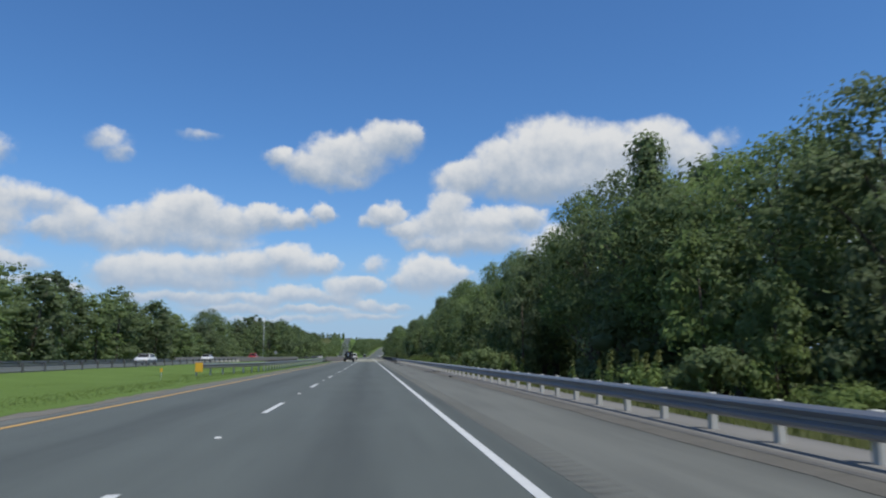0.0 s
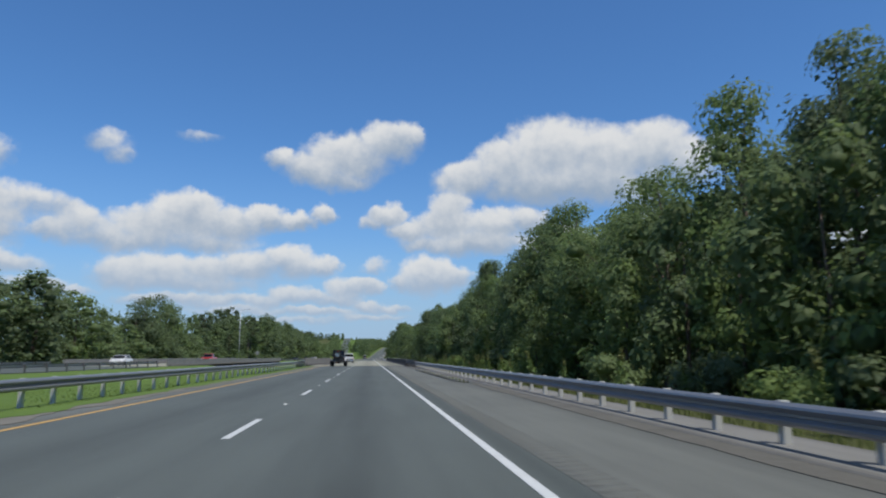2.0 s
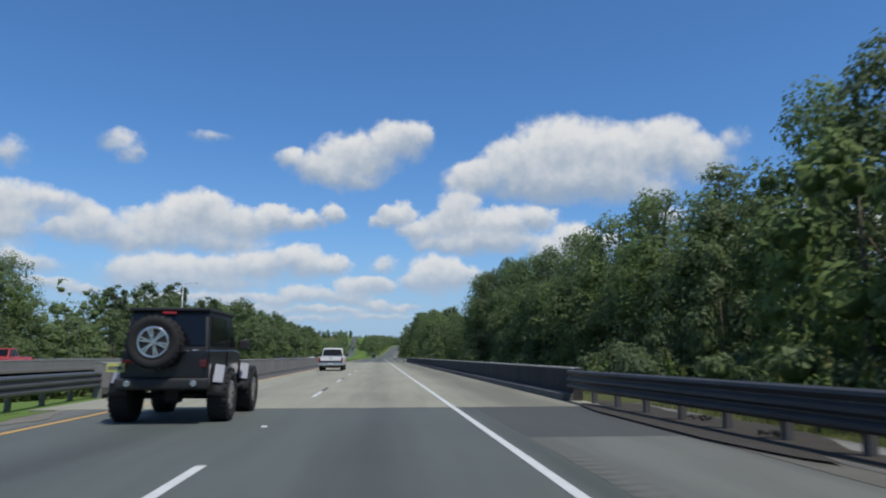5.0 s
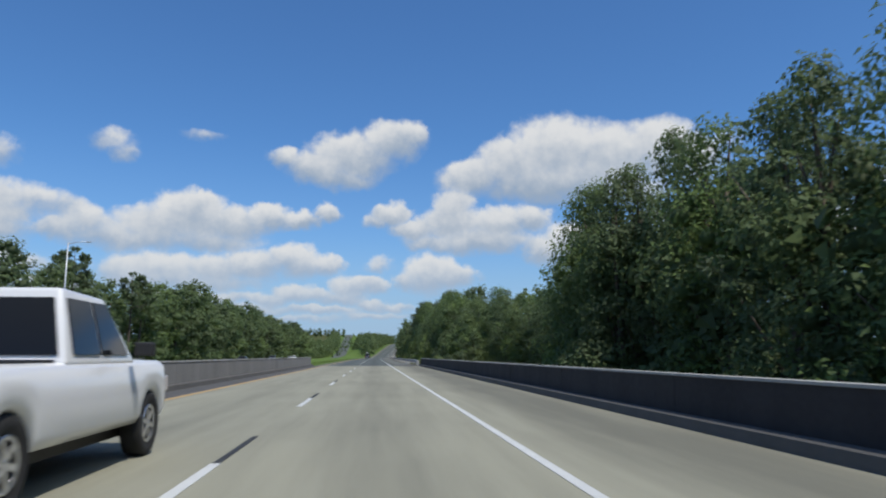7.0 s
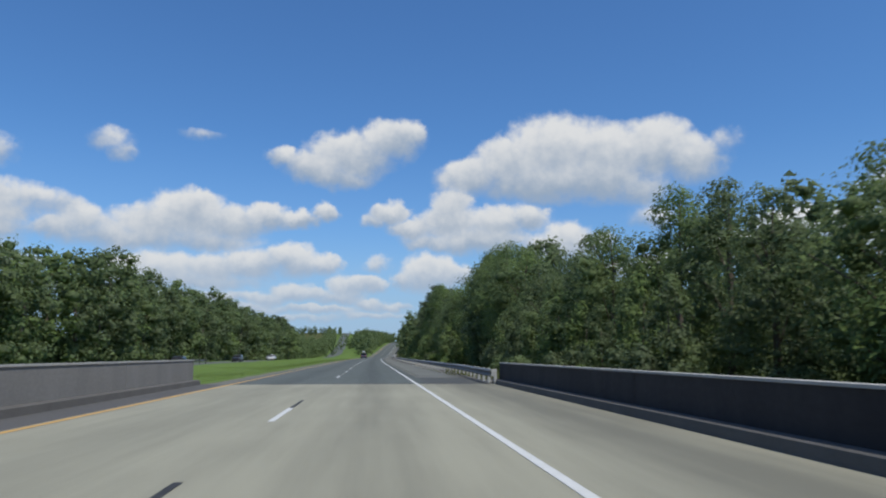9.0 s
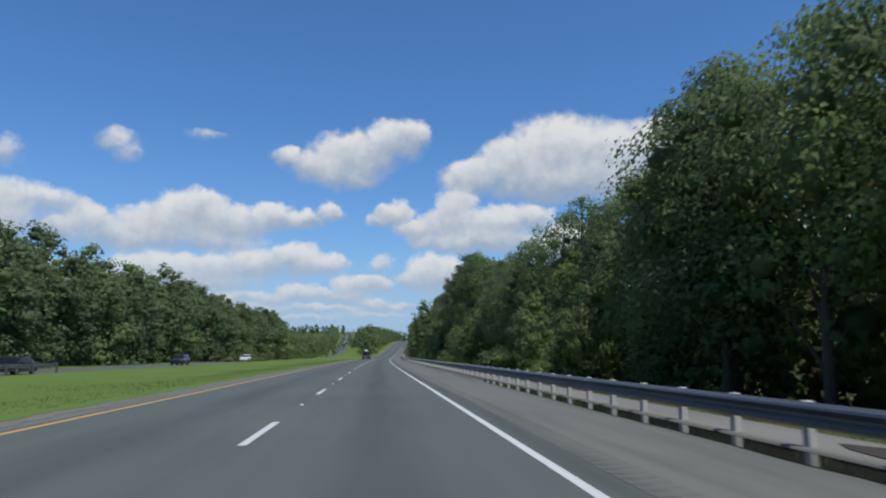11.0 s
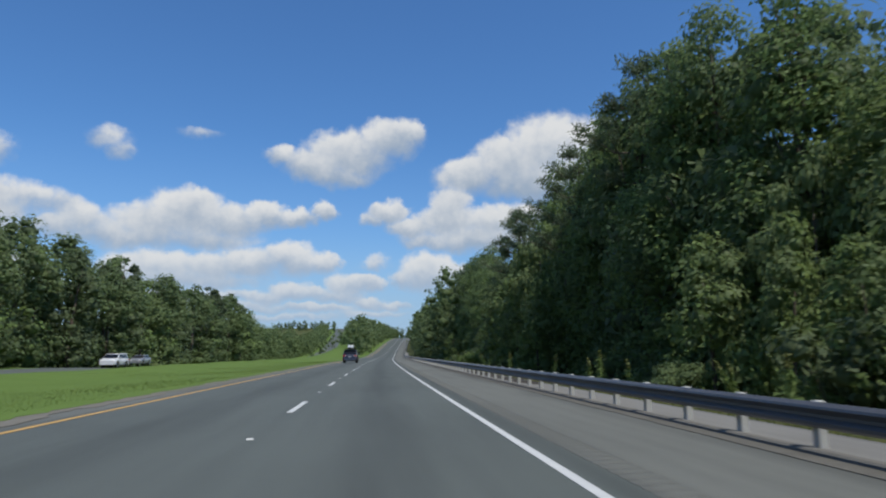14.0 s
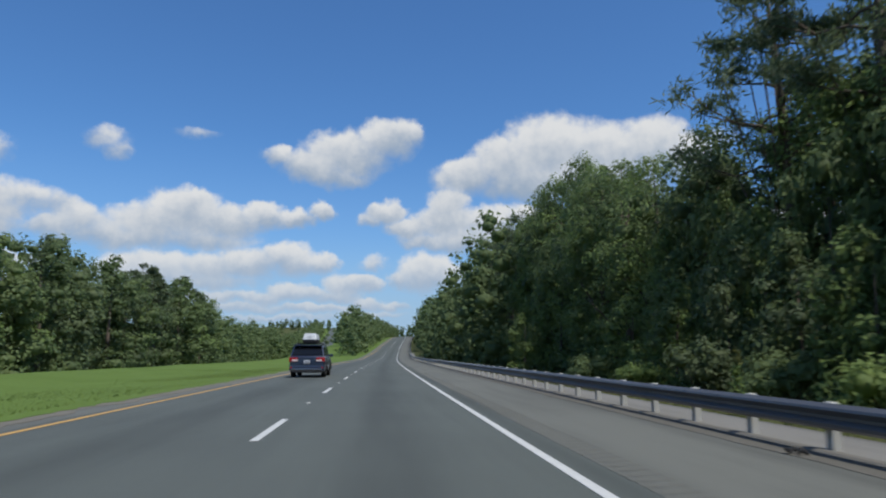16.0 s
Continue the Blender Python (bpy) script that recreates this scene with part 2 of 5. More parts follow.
OIL = ((0.0, 0.95, 0.5), (-3.66, 1.0, 0.42), (2.12, 0.3, 0.45))
M_ROAD = asphalt("worn_asphalt", (0.085, 0.098, 0.087), OIL, 1.35)
M_DARK = asphalt("patched_asphalt", (0.060, 0.063, 0.058), ())
M_SHOULDER = asphalt("shoulder_asphalt", (0.128, 0.132, 0.113), ((4.85, 0.8, 0.5), (2.36, 0.2, 0.5)), 2.2)
M_DECK = asphalt("deck_concrete", (0.272, 0.264, 0.196), ((0.0, 1.2, 0.35), (-3.66, 1.2, 0.22), (3.9, 2.0, 0.85)), 1.6)
M_SLAB = asphalt("slab_concrete", (0.188, 0.184, 0.170), ((6.55, 0.25, 0.6),), 1.8)
M_WHITE = material("white_road_paint", (0.60, 0.61, 0.585), 0.6, var=0.22, scale=3, fine=40)
M_YELLOW = material("yellow_road_paint", (0.56, 0.33, 0.085), 0.6, var=0.2, scale=3, fine=40)
M_BLACK = material("black_contrast_paint", (0.03, 0.03, 0.028), 0.7, var=0.3, scale=4, fine=50)
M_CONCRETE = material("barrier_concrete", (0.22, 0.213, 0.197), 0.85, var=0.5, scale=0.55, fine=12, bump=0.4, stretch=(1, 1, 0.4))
M_COPING = material("bleached_concrete", (0.40, 0.39, 0.36), 0.85, var=0.3, scale=1.5, fine=14)
# east parapet: mould, and the shade of its road face, both in the base colour
M_STAINED_SHADED = material("mould_darkened_concrete", (0.033, 0.029, 0.029), 0.9, var=0.5, scale=1.4, stretch=(1, 1, 0.25), fine=10, bump=0.4)
M_CURB = material("curb_concrete", (0.145, 0.138, 0.12), 0.9, var=0.35, scale=1.2, fine=20, bump=0.4)
M_STEEL = material("galvanised_steel", (0.25, 0.258, 0.268), 0.42, 0.45, var=0.22, scale=0.9, fine=30)
# darker than M_STEEL: shade on the north rail's face is put into the colour
M_STEEL_DIMMED = material("weathered_steel", (0.125, 0.127, 0.132), 0.45, 0.35, var=0.25, scale=0.9, fine=30)
# the darkest steel, for the deep rail at the east parapet
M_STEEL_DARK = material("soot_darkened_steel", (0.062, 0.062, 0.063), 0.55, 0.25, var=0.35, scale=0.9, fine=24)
M_LEDGE = material("dark_ledge_concrete", (0.105, 0.10, 0.092), 0.9, var=0.4, scale=1.2, fine=20, bump=0.4)
M_GUTTER = asphalt("grimy_gutter", (0.082, 0.080, 0.076), ())
M_RIB = asphalt("ribbed_asphalt", (0.113, 0.116, 0.10), ())
M_SAND = material("pale_road_sand", (0.165, 0.152, 0.122), 0.95, var=0.4, scale=1.2, fine=22, bump=0.4)
M_POST = material("post_steel", (0.50, 0.50, 0.465), 0.6, 0.1, var=0.2, scale=2, fine=30)
M_GRASS = material("mown_grass", (0.108, 0.168, 0.038), 0.9, var=0.55, scale=0.18, fine=7, bump=0.6, other=(0.075, 0.118, 0.026), spec=0.1)
M_GROUND = material("rough_ground", (0.075, 0.085, 0.032), 0.95, var=0.5, scale=0.3, fine=6, bump=0.8, other=(0.06, 0.065, 0.025), spec=0.1)
M_BARK = material("bark", (0.13, 0.10, 0.075), 0.9, var=0.4, scale=2, fine=18, bump=0.7)
M_LEAF = leaf_material("broad_leaves", (0.118, 0.166, 0.076), (0.200, 0.264, 0.104), 0.52)
M_LEAF_DARK = leaf_material("dark_leaves", (0.090, 0.122, 0.066), (0.158, 0.202, 0.094), 0.48)
M_VINE = leaf_material("bright_vine_leaves", (0.150, 0.222, 0.066), (0.245, 0.330, 0.105), 0.52)
M_NEEDLE = leaf_material("pine_needles", (0.088, 0.118, 0.070), (0.150, 0.190, 0.100), 0.35)

# ---------------------------------------------------------------- the line of the road


def bend(s):
    return 8.2e-5 * max(0.0, s - 335.0) ** 2


def slope(s):
    """The road's turn to the right, as a gradient."""
    return 1.64e-4 * max(0.0, s - 335.0)


def parting(s):
    """How far the opposite lanes stray from their even distance: they run on straight where ours bend away."""
    return -bend(s) - 3.75e-5 * max(0.0, min(s, 1150.0) - 750.0) ** 2


def rise(s):
    k = min(1.0, max(0.0, (s - 560.0) / 390.0))
    return 13.0 * k * k * (3 - 2 * k)


def place(s, u, z=0.0):
    """The point s metres along the road, u to the right of the lane's middle and z above the road."""
    a = math.atan(slope(s))
    return Vector((bend(s) + u * math.cos(a), s - u * math.sin(a), rise(s) + z))


def heading(s):
    return -math.degrees(math.atan(slope(s)))


def mesh_object(name, bm, mat, parent=None, label=""):
    me = bpy.data.meshes.new(name)
    bm.to_mesh(me)
    bm.free()
    me.materials.append(mat)
    ob = new(name, me)
    if parent is not None:
        ob.parent = parent
    if label:
        ob["label"] = label
    return ob


def part(name, bm, mat, parent, label=""):
    return mesh_object(name, bm, mat, parent, label)


def ribbon(bm, s0, s1, section, step=8.0):
    """Sweeps a closed section of (u, z), or functions of s giving u, along the road."""
    n = max(1, int(math.ceil((s1 - s0) / step)))
    uv = bm.loops.layers.uv.verify()
    rings = []
    for i in range(n + 1):
        s = s0 + (s1 - s0) * i / n
        pts = section(s) if callable(section) else section
        rings.append((s, pts, [bm.verts.new(place(s, u, z)) for u, z in pts]))
    for (sa, pa, a), (sb, pb, b) in zip(rings, rings[1:]):
        m = len(a)
        for j in range(m):
            k = (j + 1) % m
            f = bm.faces.new((a[j], a[k], b[k], b[j]))
            for loop, (u, s) in zip(f.loops, ((pa[j][0], sa), (pa[k][0], sa), (pb[k][0], sb), (pb[j][0], sb))):
                loop[uv].uv = (u, s)
    bm.faces.new(rings[0][2])
    bm.faces.new(rings[-1][2][::-1])
    bmesh.ops.recalc_face_normals(bm, faces=bm.faces)


def strip(name, s0, s1, u0, u1, top, depth, mat, label, category, step=8.0, parent=None):
    bm = bmesh.new()
    ribbon(bm, s0, s1, ((u0, top - depth), (u0, top), (u1, top), (u1, top - depth)), step)
    ob = mesh_object(name, bm, mat, parent)
    return tagged(ob, label, category, "", "structure") if parent is None else ob


BRIDGE = (149.3, 268.0)
FAR = 1500.0

# ---------------------------------------------------------------- ground and road


def opposite_drop(s):
    """How far the opposite lanes lie below ours."""
    k = min(1.0, max(0.0, (s - 285.0) / 40.0))
    q = min(1.0, max(0.0, (s - 455.0) / 60.0))
    low = 0.45 * k * k * (3 - 2 * k) + 1.6 * q * q * (3 - 2 * q)
    climb = min(1.25, max(0.0, (s - 700.0) / 450.0))
    return rise(s) + low - 22.0 * climb * climb


def ground_height(s, u):
    z = -0.10
    if -24.0 < u < -7.2:
        z -= 0.30 * math.sin(math.pi * (u + 24.0) / 16.8) ** 2
    if -25.0 < u < -19.0:
        z += 0.15 * math.sin(math.pi * (u + 25.0) / 6.0)
    edge = -24.4 + parting(s)
    z -= opposite_drop(s) * min(1.0, max(0.0, (edge + 3.0 + 0.5 * bend(s) - u) / (3.0 + 0.5 * bend(s))))
    if u > 9.0:
        z -= min(1.2, 0.08 * (u - 9.0))
    if u - parting(s) < -42:
        z += min(1.0, 0.05 * (-42 - u + parting(s)))
    k = min(1.0, max(0.0, min(s - BRIDGE[0] - 10, BRIDGE[1] - 6 - s) / 14.0))
    if k:
        z -= 4.5 * k * k * (3 - 2 * k)
    return z


def make_ground():
    ss = [-3000, -800, -200, -60] + list(range(-30, 560, 6)) + list(range(560, 1500, 30)) + [1700, 2200, 3000, 4500]
    us = [-3000, -900, -300, -200, -160, -140, -130, -124, -118, -112, -106, -100, -95, -90, -85, -80, -76, -72, -68, -64, -60, -57, -54, -51, -48, -45, -42, -39, -36, -33, -30, -27, -24.5, -22, -20, -17, -14, -11, -9, -7.2, -6.5, -3, 0, 3, 5.2, 6.4, 7.5, 9, 11, 14, 18, 24, 35, 60, 120, 300, 900, 3000]
    bm = bmesh.new()
    rows = []
    for s in ss:
        rows.append([])
        for u in us:
            p = place(min(s, FAR), u, ground_height(s, u))
            p.y = s if s > FAR else p.y
            if abs(u) > 7 and abs(u) < 300:
                p.z += 0.10 * (noise.noise(Vector((u * 0.23, s * 0.09, 0))))
            rows[-1].append(bm.verts.new(p))
    for sa, a, b in zip(ss, rows, rows[1:]):
        for i in range(len(us) - 1):
            f = bm.faces.new((a[i], a[i + 1], b[i + 1], b[i]))
            f.smooth = True
            f.material_index = 0 if us[i] < -6 and us[i + 1] > -44 + min(0.0, parting(sa)) else 1
    ob = mesh_object("ground", bm, M_GRASS)
    ob.data.materials.append(M_GROUND)
    return tagged(ob, "mown green grass verges and rough wooded ground", "ground", "", "structure")


make_ground()
A, B = BRIDGE
for name, s0, s1 in (("road_south", -60, A), ("road_north", B, FAR)):
    strip(name, s0, s1, -5.95, 2.3, 0.0, 0.09, M_ROAD, "worn grey asphalt lanes with darker oil streaks", "road")
for name, s0, s1 in (("shoulder_south", -60, 143.1), ("shoulder_north", B + 8, FAR)):
    strip(name, s0, s1, 2.3, 5.2, 0.002, 0.09, M_SHOULDER, "pale weathered asphalt breakdown lane", "road shoulder")
strip("shoulder_patch", 143.1, A, 2.3, 5.2, 0.001, 0.09, M_DARK, "dark patched asphalt before the bridge joint", "road shoulder")
strip("shoulder_patch_north", B, B + 8, 2.3, 5.2, 0.001, 0.09, M_DARK, "dark patched asphalt after the bridge joint", "road shoulder")
for name, s0, s1 in (("left_shoulder_south", -60, A), ("left_shoulder_north", B, FAR)):
    strip(name, s0, s1, -7.0, -5.95, -0.004, 0.09, M_SHOULDER, "narrow gritty asphalt shoulder beside the median", "road shoulder")
strip("bridge_deck", A, B, -7.6, 5.6, 0.0, 0.5, M_DECK, "pale tan concrete bridge deck with worn tracks", "bridge")

strip("bridge_gutter", A + 8, B, -6.85, -5.82, 0.003, 0.05, M_GUTTER, "grimy dark gutter along the sunlit parapet", "bridge")

# curb and concrete strip under the right guardrail
for name, s0, s1 in (("curb_south", -60, 150.0), ("curb_north", B + 1, FAR)):
    bm = bmesh.new()
    ribbon(bm, s0, s1, ((5.2, -0.09), (5.2, 0.012), (5.24, 0.035), (5.36, 0.035), (5.36, -0.09)), 6)
    tagged(mesh_object(name, bm, M_CURB), "low stained concrete curb along the shoulder", "curb", "", "structure")
for name, s0, s1 in (("guardrail_strip_south", -60, 150.0), ("guardrail_strip_north", B + 1, 640)):
    strip(name, s0, s1, 5.36, 6.55, 0.03, 0.12, M_SLAB, "pale concrete strip under the guardrail", "pavement")

# lane markings
strip("edge_line_white", -60, FAR, 1.77, 1.895, 0.006, 0.004, M_WHITE, "solid white edge line", "road marking")
strip("edge_line_yellow", -60, FAR, -5.735, -5.60, 0.006, 0.004, M_YELLOW, "solid yellow edge line", "road marking")


def dashes():
    lane = tagged(new("lane_line"), "dashed white lane line", "road marking", "", "structure")
    starts = [15.5 + 12.19 * k for k in range(-5, 11)] + [154 + 12.19 * k for k in range(9)] + [288.6 + 12.19 * k for k in range(-1, 60)]
    for s in starts:
        strip("dash", s, s + 3.3, -1.88, -1.76, 0.0065, 0.004, M_WHITE, "", "", 3, lane)
        if A < s < B - 4:
            strip("contrast_dash", s + 3.35, s + 6.0, -1.865, -1.775, 0.006, 0.004, M_BLACK, "", "", 3, lane)
    return lane


dashes()

# ---------------------------------------------------------------- guardrails and bridge walls
BEAM = ((0.0, 0.38), (0.02, 0.385), (0.075, 0.42), (0.08, 0.46), (0.012, 0.51), (0.012, 0.55), (0.08, 0.618), (0.066, 0.65), (0.004, 0.692), (0.0, 0.694))


THRIE = ((0.0, 0.24), (0.02, 0.245), (0.078, 0.29), (0.08, 0.34), (0.012, 0.39), (0.012, 0.42), (0.08, 0.47), (0.08, 0.52), (0.012, 0.57), (0.012, 0.60), (0.08, 0.67), (0.07, 0.72), (0.01, 0.748), (0.0, 0.75))


def box(bm, c, size, turn=0.0):
    r = bmesh.ops.create_cube(bm, size=1.0, matrix=Matrix.Translation(c) @ Matrix.Rotation(radians(turn), 4, "Z") @ Matrix.Diagonal((*size, 1)))
    return r["verts"]


def post_mesh(mat):
    """A square post with a block that holds the beam off, 0.74 m high; the road is on its -x side."""
    bm = bmesh.new()
    box(bm, (0, 0, 0.30), (0.115, 0.14, 0.79))
    bmesh.ops.bevel(bm, geom=bm.edges[:], offset=0.008, segments=1, affect="EDGES")
    post = bpy.data.meshes.new("post")
    bm.to_mesh(post)
    bm.free()
    post.materials.append(mat)
    bm = bmesh.new()
    box(bm, (-0.115, 0, 0.545), (0.11, 0.085, 0.28))
    bmesh.ops.bevel(bm, geom=bm.edges[:], offset=0.01, segments=1, affect="EDGES")
    block = bpy.data.meshes.new("block")
    bm.to_mesh(block)
    bm.free()
    block.materials.append(mat)
    return post, block


POSTS = {False: post_mesh(M_POST), True: post_mesh(M_STEEL_DIMMED)}


def guardrail(s0, s1, line, side, label, low=-0.09, gap=1.905, mat=M_STEEL, shape=BEAM, dark=False):
    """line(s): where the beam's back runs; side: 1 where the road lies on the -u side, -1 where it lies on the +u side."""
    rail = tagged(new("guardrail"), label, "guardrail", "guardrails")
    n = int((s1 - s0) / (2 * gap))
    for i in range(n):
        a = s0 + i * 2 * gap
        bm = bmesh.new()

        def section(s):
            u = line(s) - side * 0.005 * (i % 2)
            front = [(u - side * o, z + low) for o, z in shape]
            back = [(u - side * (o - 0.012), z + low) for o, z in reversed(shape)]
            return front + back

        ribbon(bm, a - 0.08, a + 2 * gap + 0.08, section, 2 * gap)
        part("beam", bm, mat, rail)
    rng = random.Random(int(s0) + 7)
    for i in range(2 * n + 1):
        s = s0 + i * gap
        for name, me in zip(("post", "block"), POSTS[dark]):
            ob = new(name, me)
            ob.parent = rail
            p = place(s, line(s) + side * 0.17, low)
            ob.matrix_local = Matrix.Translation(p) @ Matrix.Rotation(radians(heading(s) + (180 if side < 0 else 0)), 4, "Z") @ Matrix.Rotation(radians(rng.uniform(-1.2, 1.2)), 4, "Y")
    return rail


def right_line(s):
    return 5.70 - 0.42 * min(1.0, max(0.0, (s - 138.0) / 12.0)) - 0.42 * min(1.0, max(0.0, (B + 12 - s) / 12.0)) * (s > 200)


def left_line(s):
    return -8.45 - 2.6 * max(0.0, min(1.0, (64.0 - s) / 14.0)) ** 1.5 - 0.4 * max(0.0, min(1.0, (s - 140) / 15.0))


guardrail(-25.0, 138.9, right_line, 1, "galvanised steel guardrail on grey posts beside the shoulder")
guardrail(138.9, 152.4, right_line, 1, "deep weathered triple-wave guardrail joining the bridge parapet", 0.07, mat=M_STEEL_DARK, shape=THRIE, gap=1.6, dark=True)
guardrail(B - 0.6, 640.0, right_line, 1, "long steel guardrail on pale posts, coloured dark for its shaded face", mat=M_STEEL_DIMMED)
guardrail(640.2, 900.0, lambda s: 5.70, 1, "far galvanised guardrail climbing the hill", -0.05, 3.81, dark=True)
guardrail(50.0, 141.5, left_line, -1, "galvanised steel median guardrail leading to the bridge", -0.05)
guardrail(141.5, 157.0, left_line, -1, "deep triple-wave guardrail joining the median parapet", -0.05, mat=M_STEEL_DIMMED, shape=THRIE, dark=True)
guardrail(-30.0, 150.0, lambda s: -26.0, 1, "far galvanised guardrail beside the opposite lanes", -0.05, 3.81, dark=True)
guardrail(266.0, 350.0, lambda s: -25.2, 1, "far guardrail across the grassy median", -0.12, 3.81, dark=True)
guardrail(-30.0, 150.0, lambda s: -38.6, 1, "far guardrail on the outside of the opposite lanes", -0.05, 3.81, dark=True)


def terminal(s, u):
    """The yellow end sheet of the median rail."""
    bm = bmesh.new()
    box(bm, (0, 0, 0.52), (0.5, 0.06, 0.62))
    bmesh.ops.bevel(bm, geom=bm.edges[:], offset=0.02, segments=2, affect="EDGES")
    ob = mesh_object("guardrail_terminal", bm, M_SIGN_YELLOW)
    ob.matrix_world = Matrix.Translation(place(s, u, -0.1))
    return tagged(ob, "square yellow end plate of the median guardrail", "guardrail end")


M_SIGN_YELLOW = material("yellow_sheeting", (0.75, 0.42, 0.03), 0.45, var=0.15)
terminal(49.7, left_line(50.0) + 0.05)


def bridge_wall(name, s0, s1, line, side, top, label, piece=7.5, mat=M_CONCRETE, ledge=M_CURB):
    """A concrete parapet in cast lengths with open joints; a base ledge on the road's side."""
    wall = tagged(new(name), label, "bridge wall", "", "structure")
    n = int((s1 - s0) / piece)
    d = (s1 - s0) / n
    for i in range(n):
        bm = bmesh.new()
        ribbon(bm, s0 + i * d + 0.012, s0 + (i + 1) * d - 0.012, lambda s: [(line(s), 0.18), (line(s) + side * 0.02, top - 0.02), (line(s) + side * 0.04, top), (line(s) + side * 0.24, top), (line(s) + side * 0.26, top - 0.02), (line(s) + side * 0.26, -0.45), (line(s), -0.45)], 4)
        part("wall_panel", bm, mat, wall)
        bm = bmesh.new()
        ribbon(bm, s0 + i * d + 0.006, s0 + (i + 1) * d - 0.006, lambda s: [(line(s) - side * 0.30, -0.02), (line(s) - side * 0.27, 0.17), (line(s) - side * 0.24, 0.19), (line(s) - side * 0.004, 0.19), (line(s) - side * 0.004, -0.02)], 4)
        part("curb_ledge", bm, ledge, wall)
        bm = bmesh.new()
        ribbon(bm, s0 + i * d + 0.012, s0 + (i + 1) * d - 0.012, lambda s: [(line(s) - side * 0.004, top - 0.03), (line(s) - side * 0.002, top + 0.012), (line(s) + side * 0.26, top + 0.012), (line(s) + side * 0.264, top - 0.03)], 4)
        part("coping", bm, M_COPING, wall, "pale concrete coping")
    return wall


bridge_wall("bridge_wall_east", 151.5, B, lambda s: 5.30, 1, 0.86, "mouldy concrete bridge parapet with its shade in the colour and a low curb ledge", 7.5, M_STAINED_SHADED, M_LEDGE)
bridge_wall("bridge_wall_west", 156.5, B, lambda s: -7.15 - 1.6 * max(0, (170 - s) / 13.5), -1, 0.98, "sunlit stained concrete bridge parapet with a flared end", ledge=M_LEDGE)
bridge_wall("opposite_bridge_wall", A, B, lambda s: -25.6, -1, 0.86, "concrete parapet of the opposite bridge", 12)
bridge_wall("opposite_bridge_wall_outer", A, B, lambda s: -38.4, -1, 0.86, "outer concrete parapet of the opposite bridge", 12)

# ---------------------------------------------------------------- opposite carriageway
for name, s0, s1 in (("opposite_road_south", -60, A), ("opposite_road_north", B, FAR)):
    bm = bmesh.new()
    ribbon(bm, s0, s1, lambda s: [(u + parting(s), z - opposite_drop(s)) for u, z in ((-37.8, -0.2), (-37.8, -0.02), (-26.6, -0.02), (-26.6, -0.2))])
    tagged(mesh_object(name, bm, M_ROAD), "grey asphalt lanes of the opposite carriageway", "road", "", "structure")
strip("opposite_bridge_deck", A, B, -38.7, -25.6, -0.02, 0.5, M_DECK, "pale concrete deck of the opposite bridge", "bridge")

# ---------------------------------------------------------------- trees


def tube(bm, pts, radii, sides=6, root=None):
    rings = []
    for i, p in enumerate(pts):
        p = Vector(p)
        d = (Vector(pts[min(i + 1, len(pts) - 1)]) - Vector(pts[max(i - 1, 0)])).normalized()
        a = d.orthogonal().normalized()
        b = d.cross(a)
        rings.append([bm.verts.new(p + radii[i] * (math.cos(q) * a + math.sin(q) * b)) for q in (2 * math.pi * k / sides for k in range(sides))])
    for a, b in zip(rings, rings[1:]):
        for k in range(sides):
            f = bm.faces.new((a[k], a[(k + 1) % sides], b[(k + 1) % sides], b[k]))
            f.smooth = True
    bm.faces.new(rings[-1])
    if root is None:
        bm.faces.new(rings[0][::-1])
    else:
        bm.faces.new((root, rings[0][1], rings[0][0]))
    return rings[1][0]


def shell_points(lobes, fill):
    """Twelve-cornered hearts of the clumps, which keep the light from passing through them."""
    g = (1 + 5 ** 0.5) / 2
    base = np.array([(-1, g, 0), (1, g, 0), (-1, -g, 0), (1, -g, 0), (0, -1, g), (0, 1, g), (0, -1, -g), (0, 1, -g), (g, 0, -1), (g, 0, 1), (-g, 0, -1), (-g, 0, 1)]) / math.sqrt(1 + g * g)
    tris = np.array([(0, 11, 5), (0, 5, 1), (0, 1, 7), (0, 7, 10), (0, 10, 11), (1, 5, 9), (5, 11, 4), (11, 10, 2), (10, 7, 6), (7, 1, 8),
                     (3, 9, 4), (3, 4, 2), (3, 2, 6), (3, 6, 8), (3, 8, 9), (4, 9, 5), (2, 4, 11), (6, 2, 10), (8, 6, 7), (9, 8, 1)])
    v = np.concatenate([c + base * (r * fill) * (1, 1, 0.8) for c, r in lobes])
    return v, np.concatenate([tris + 12 * i for i in range(len(lobes))])


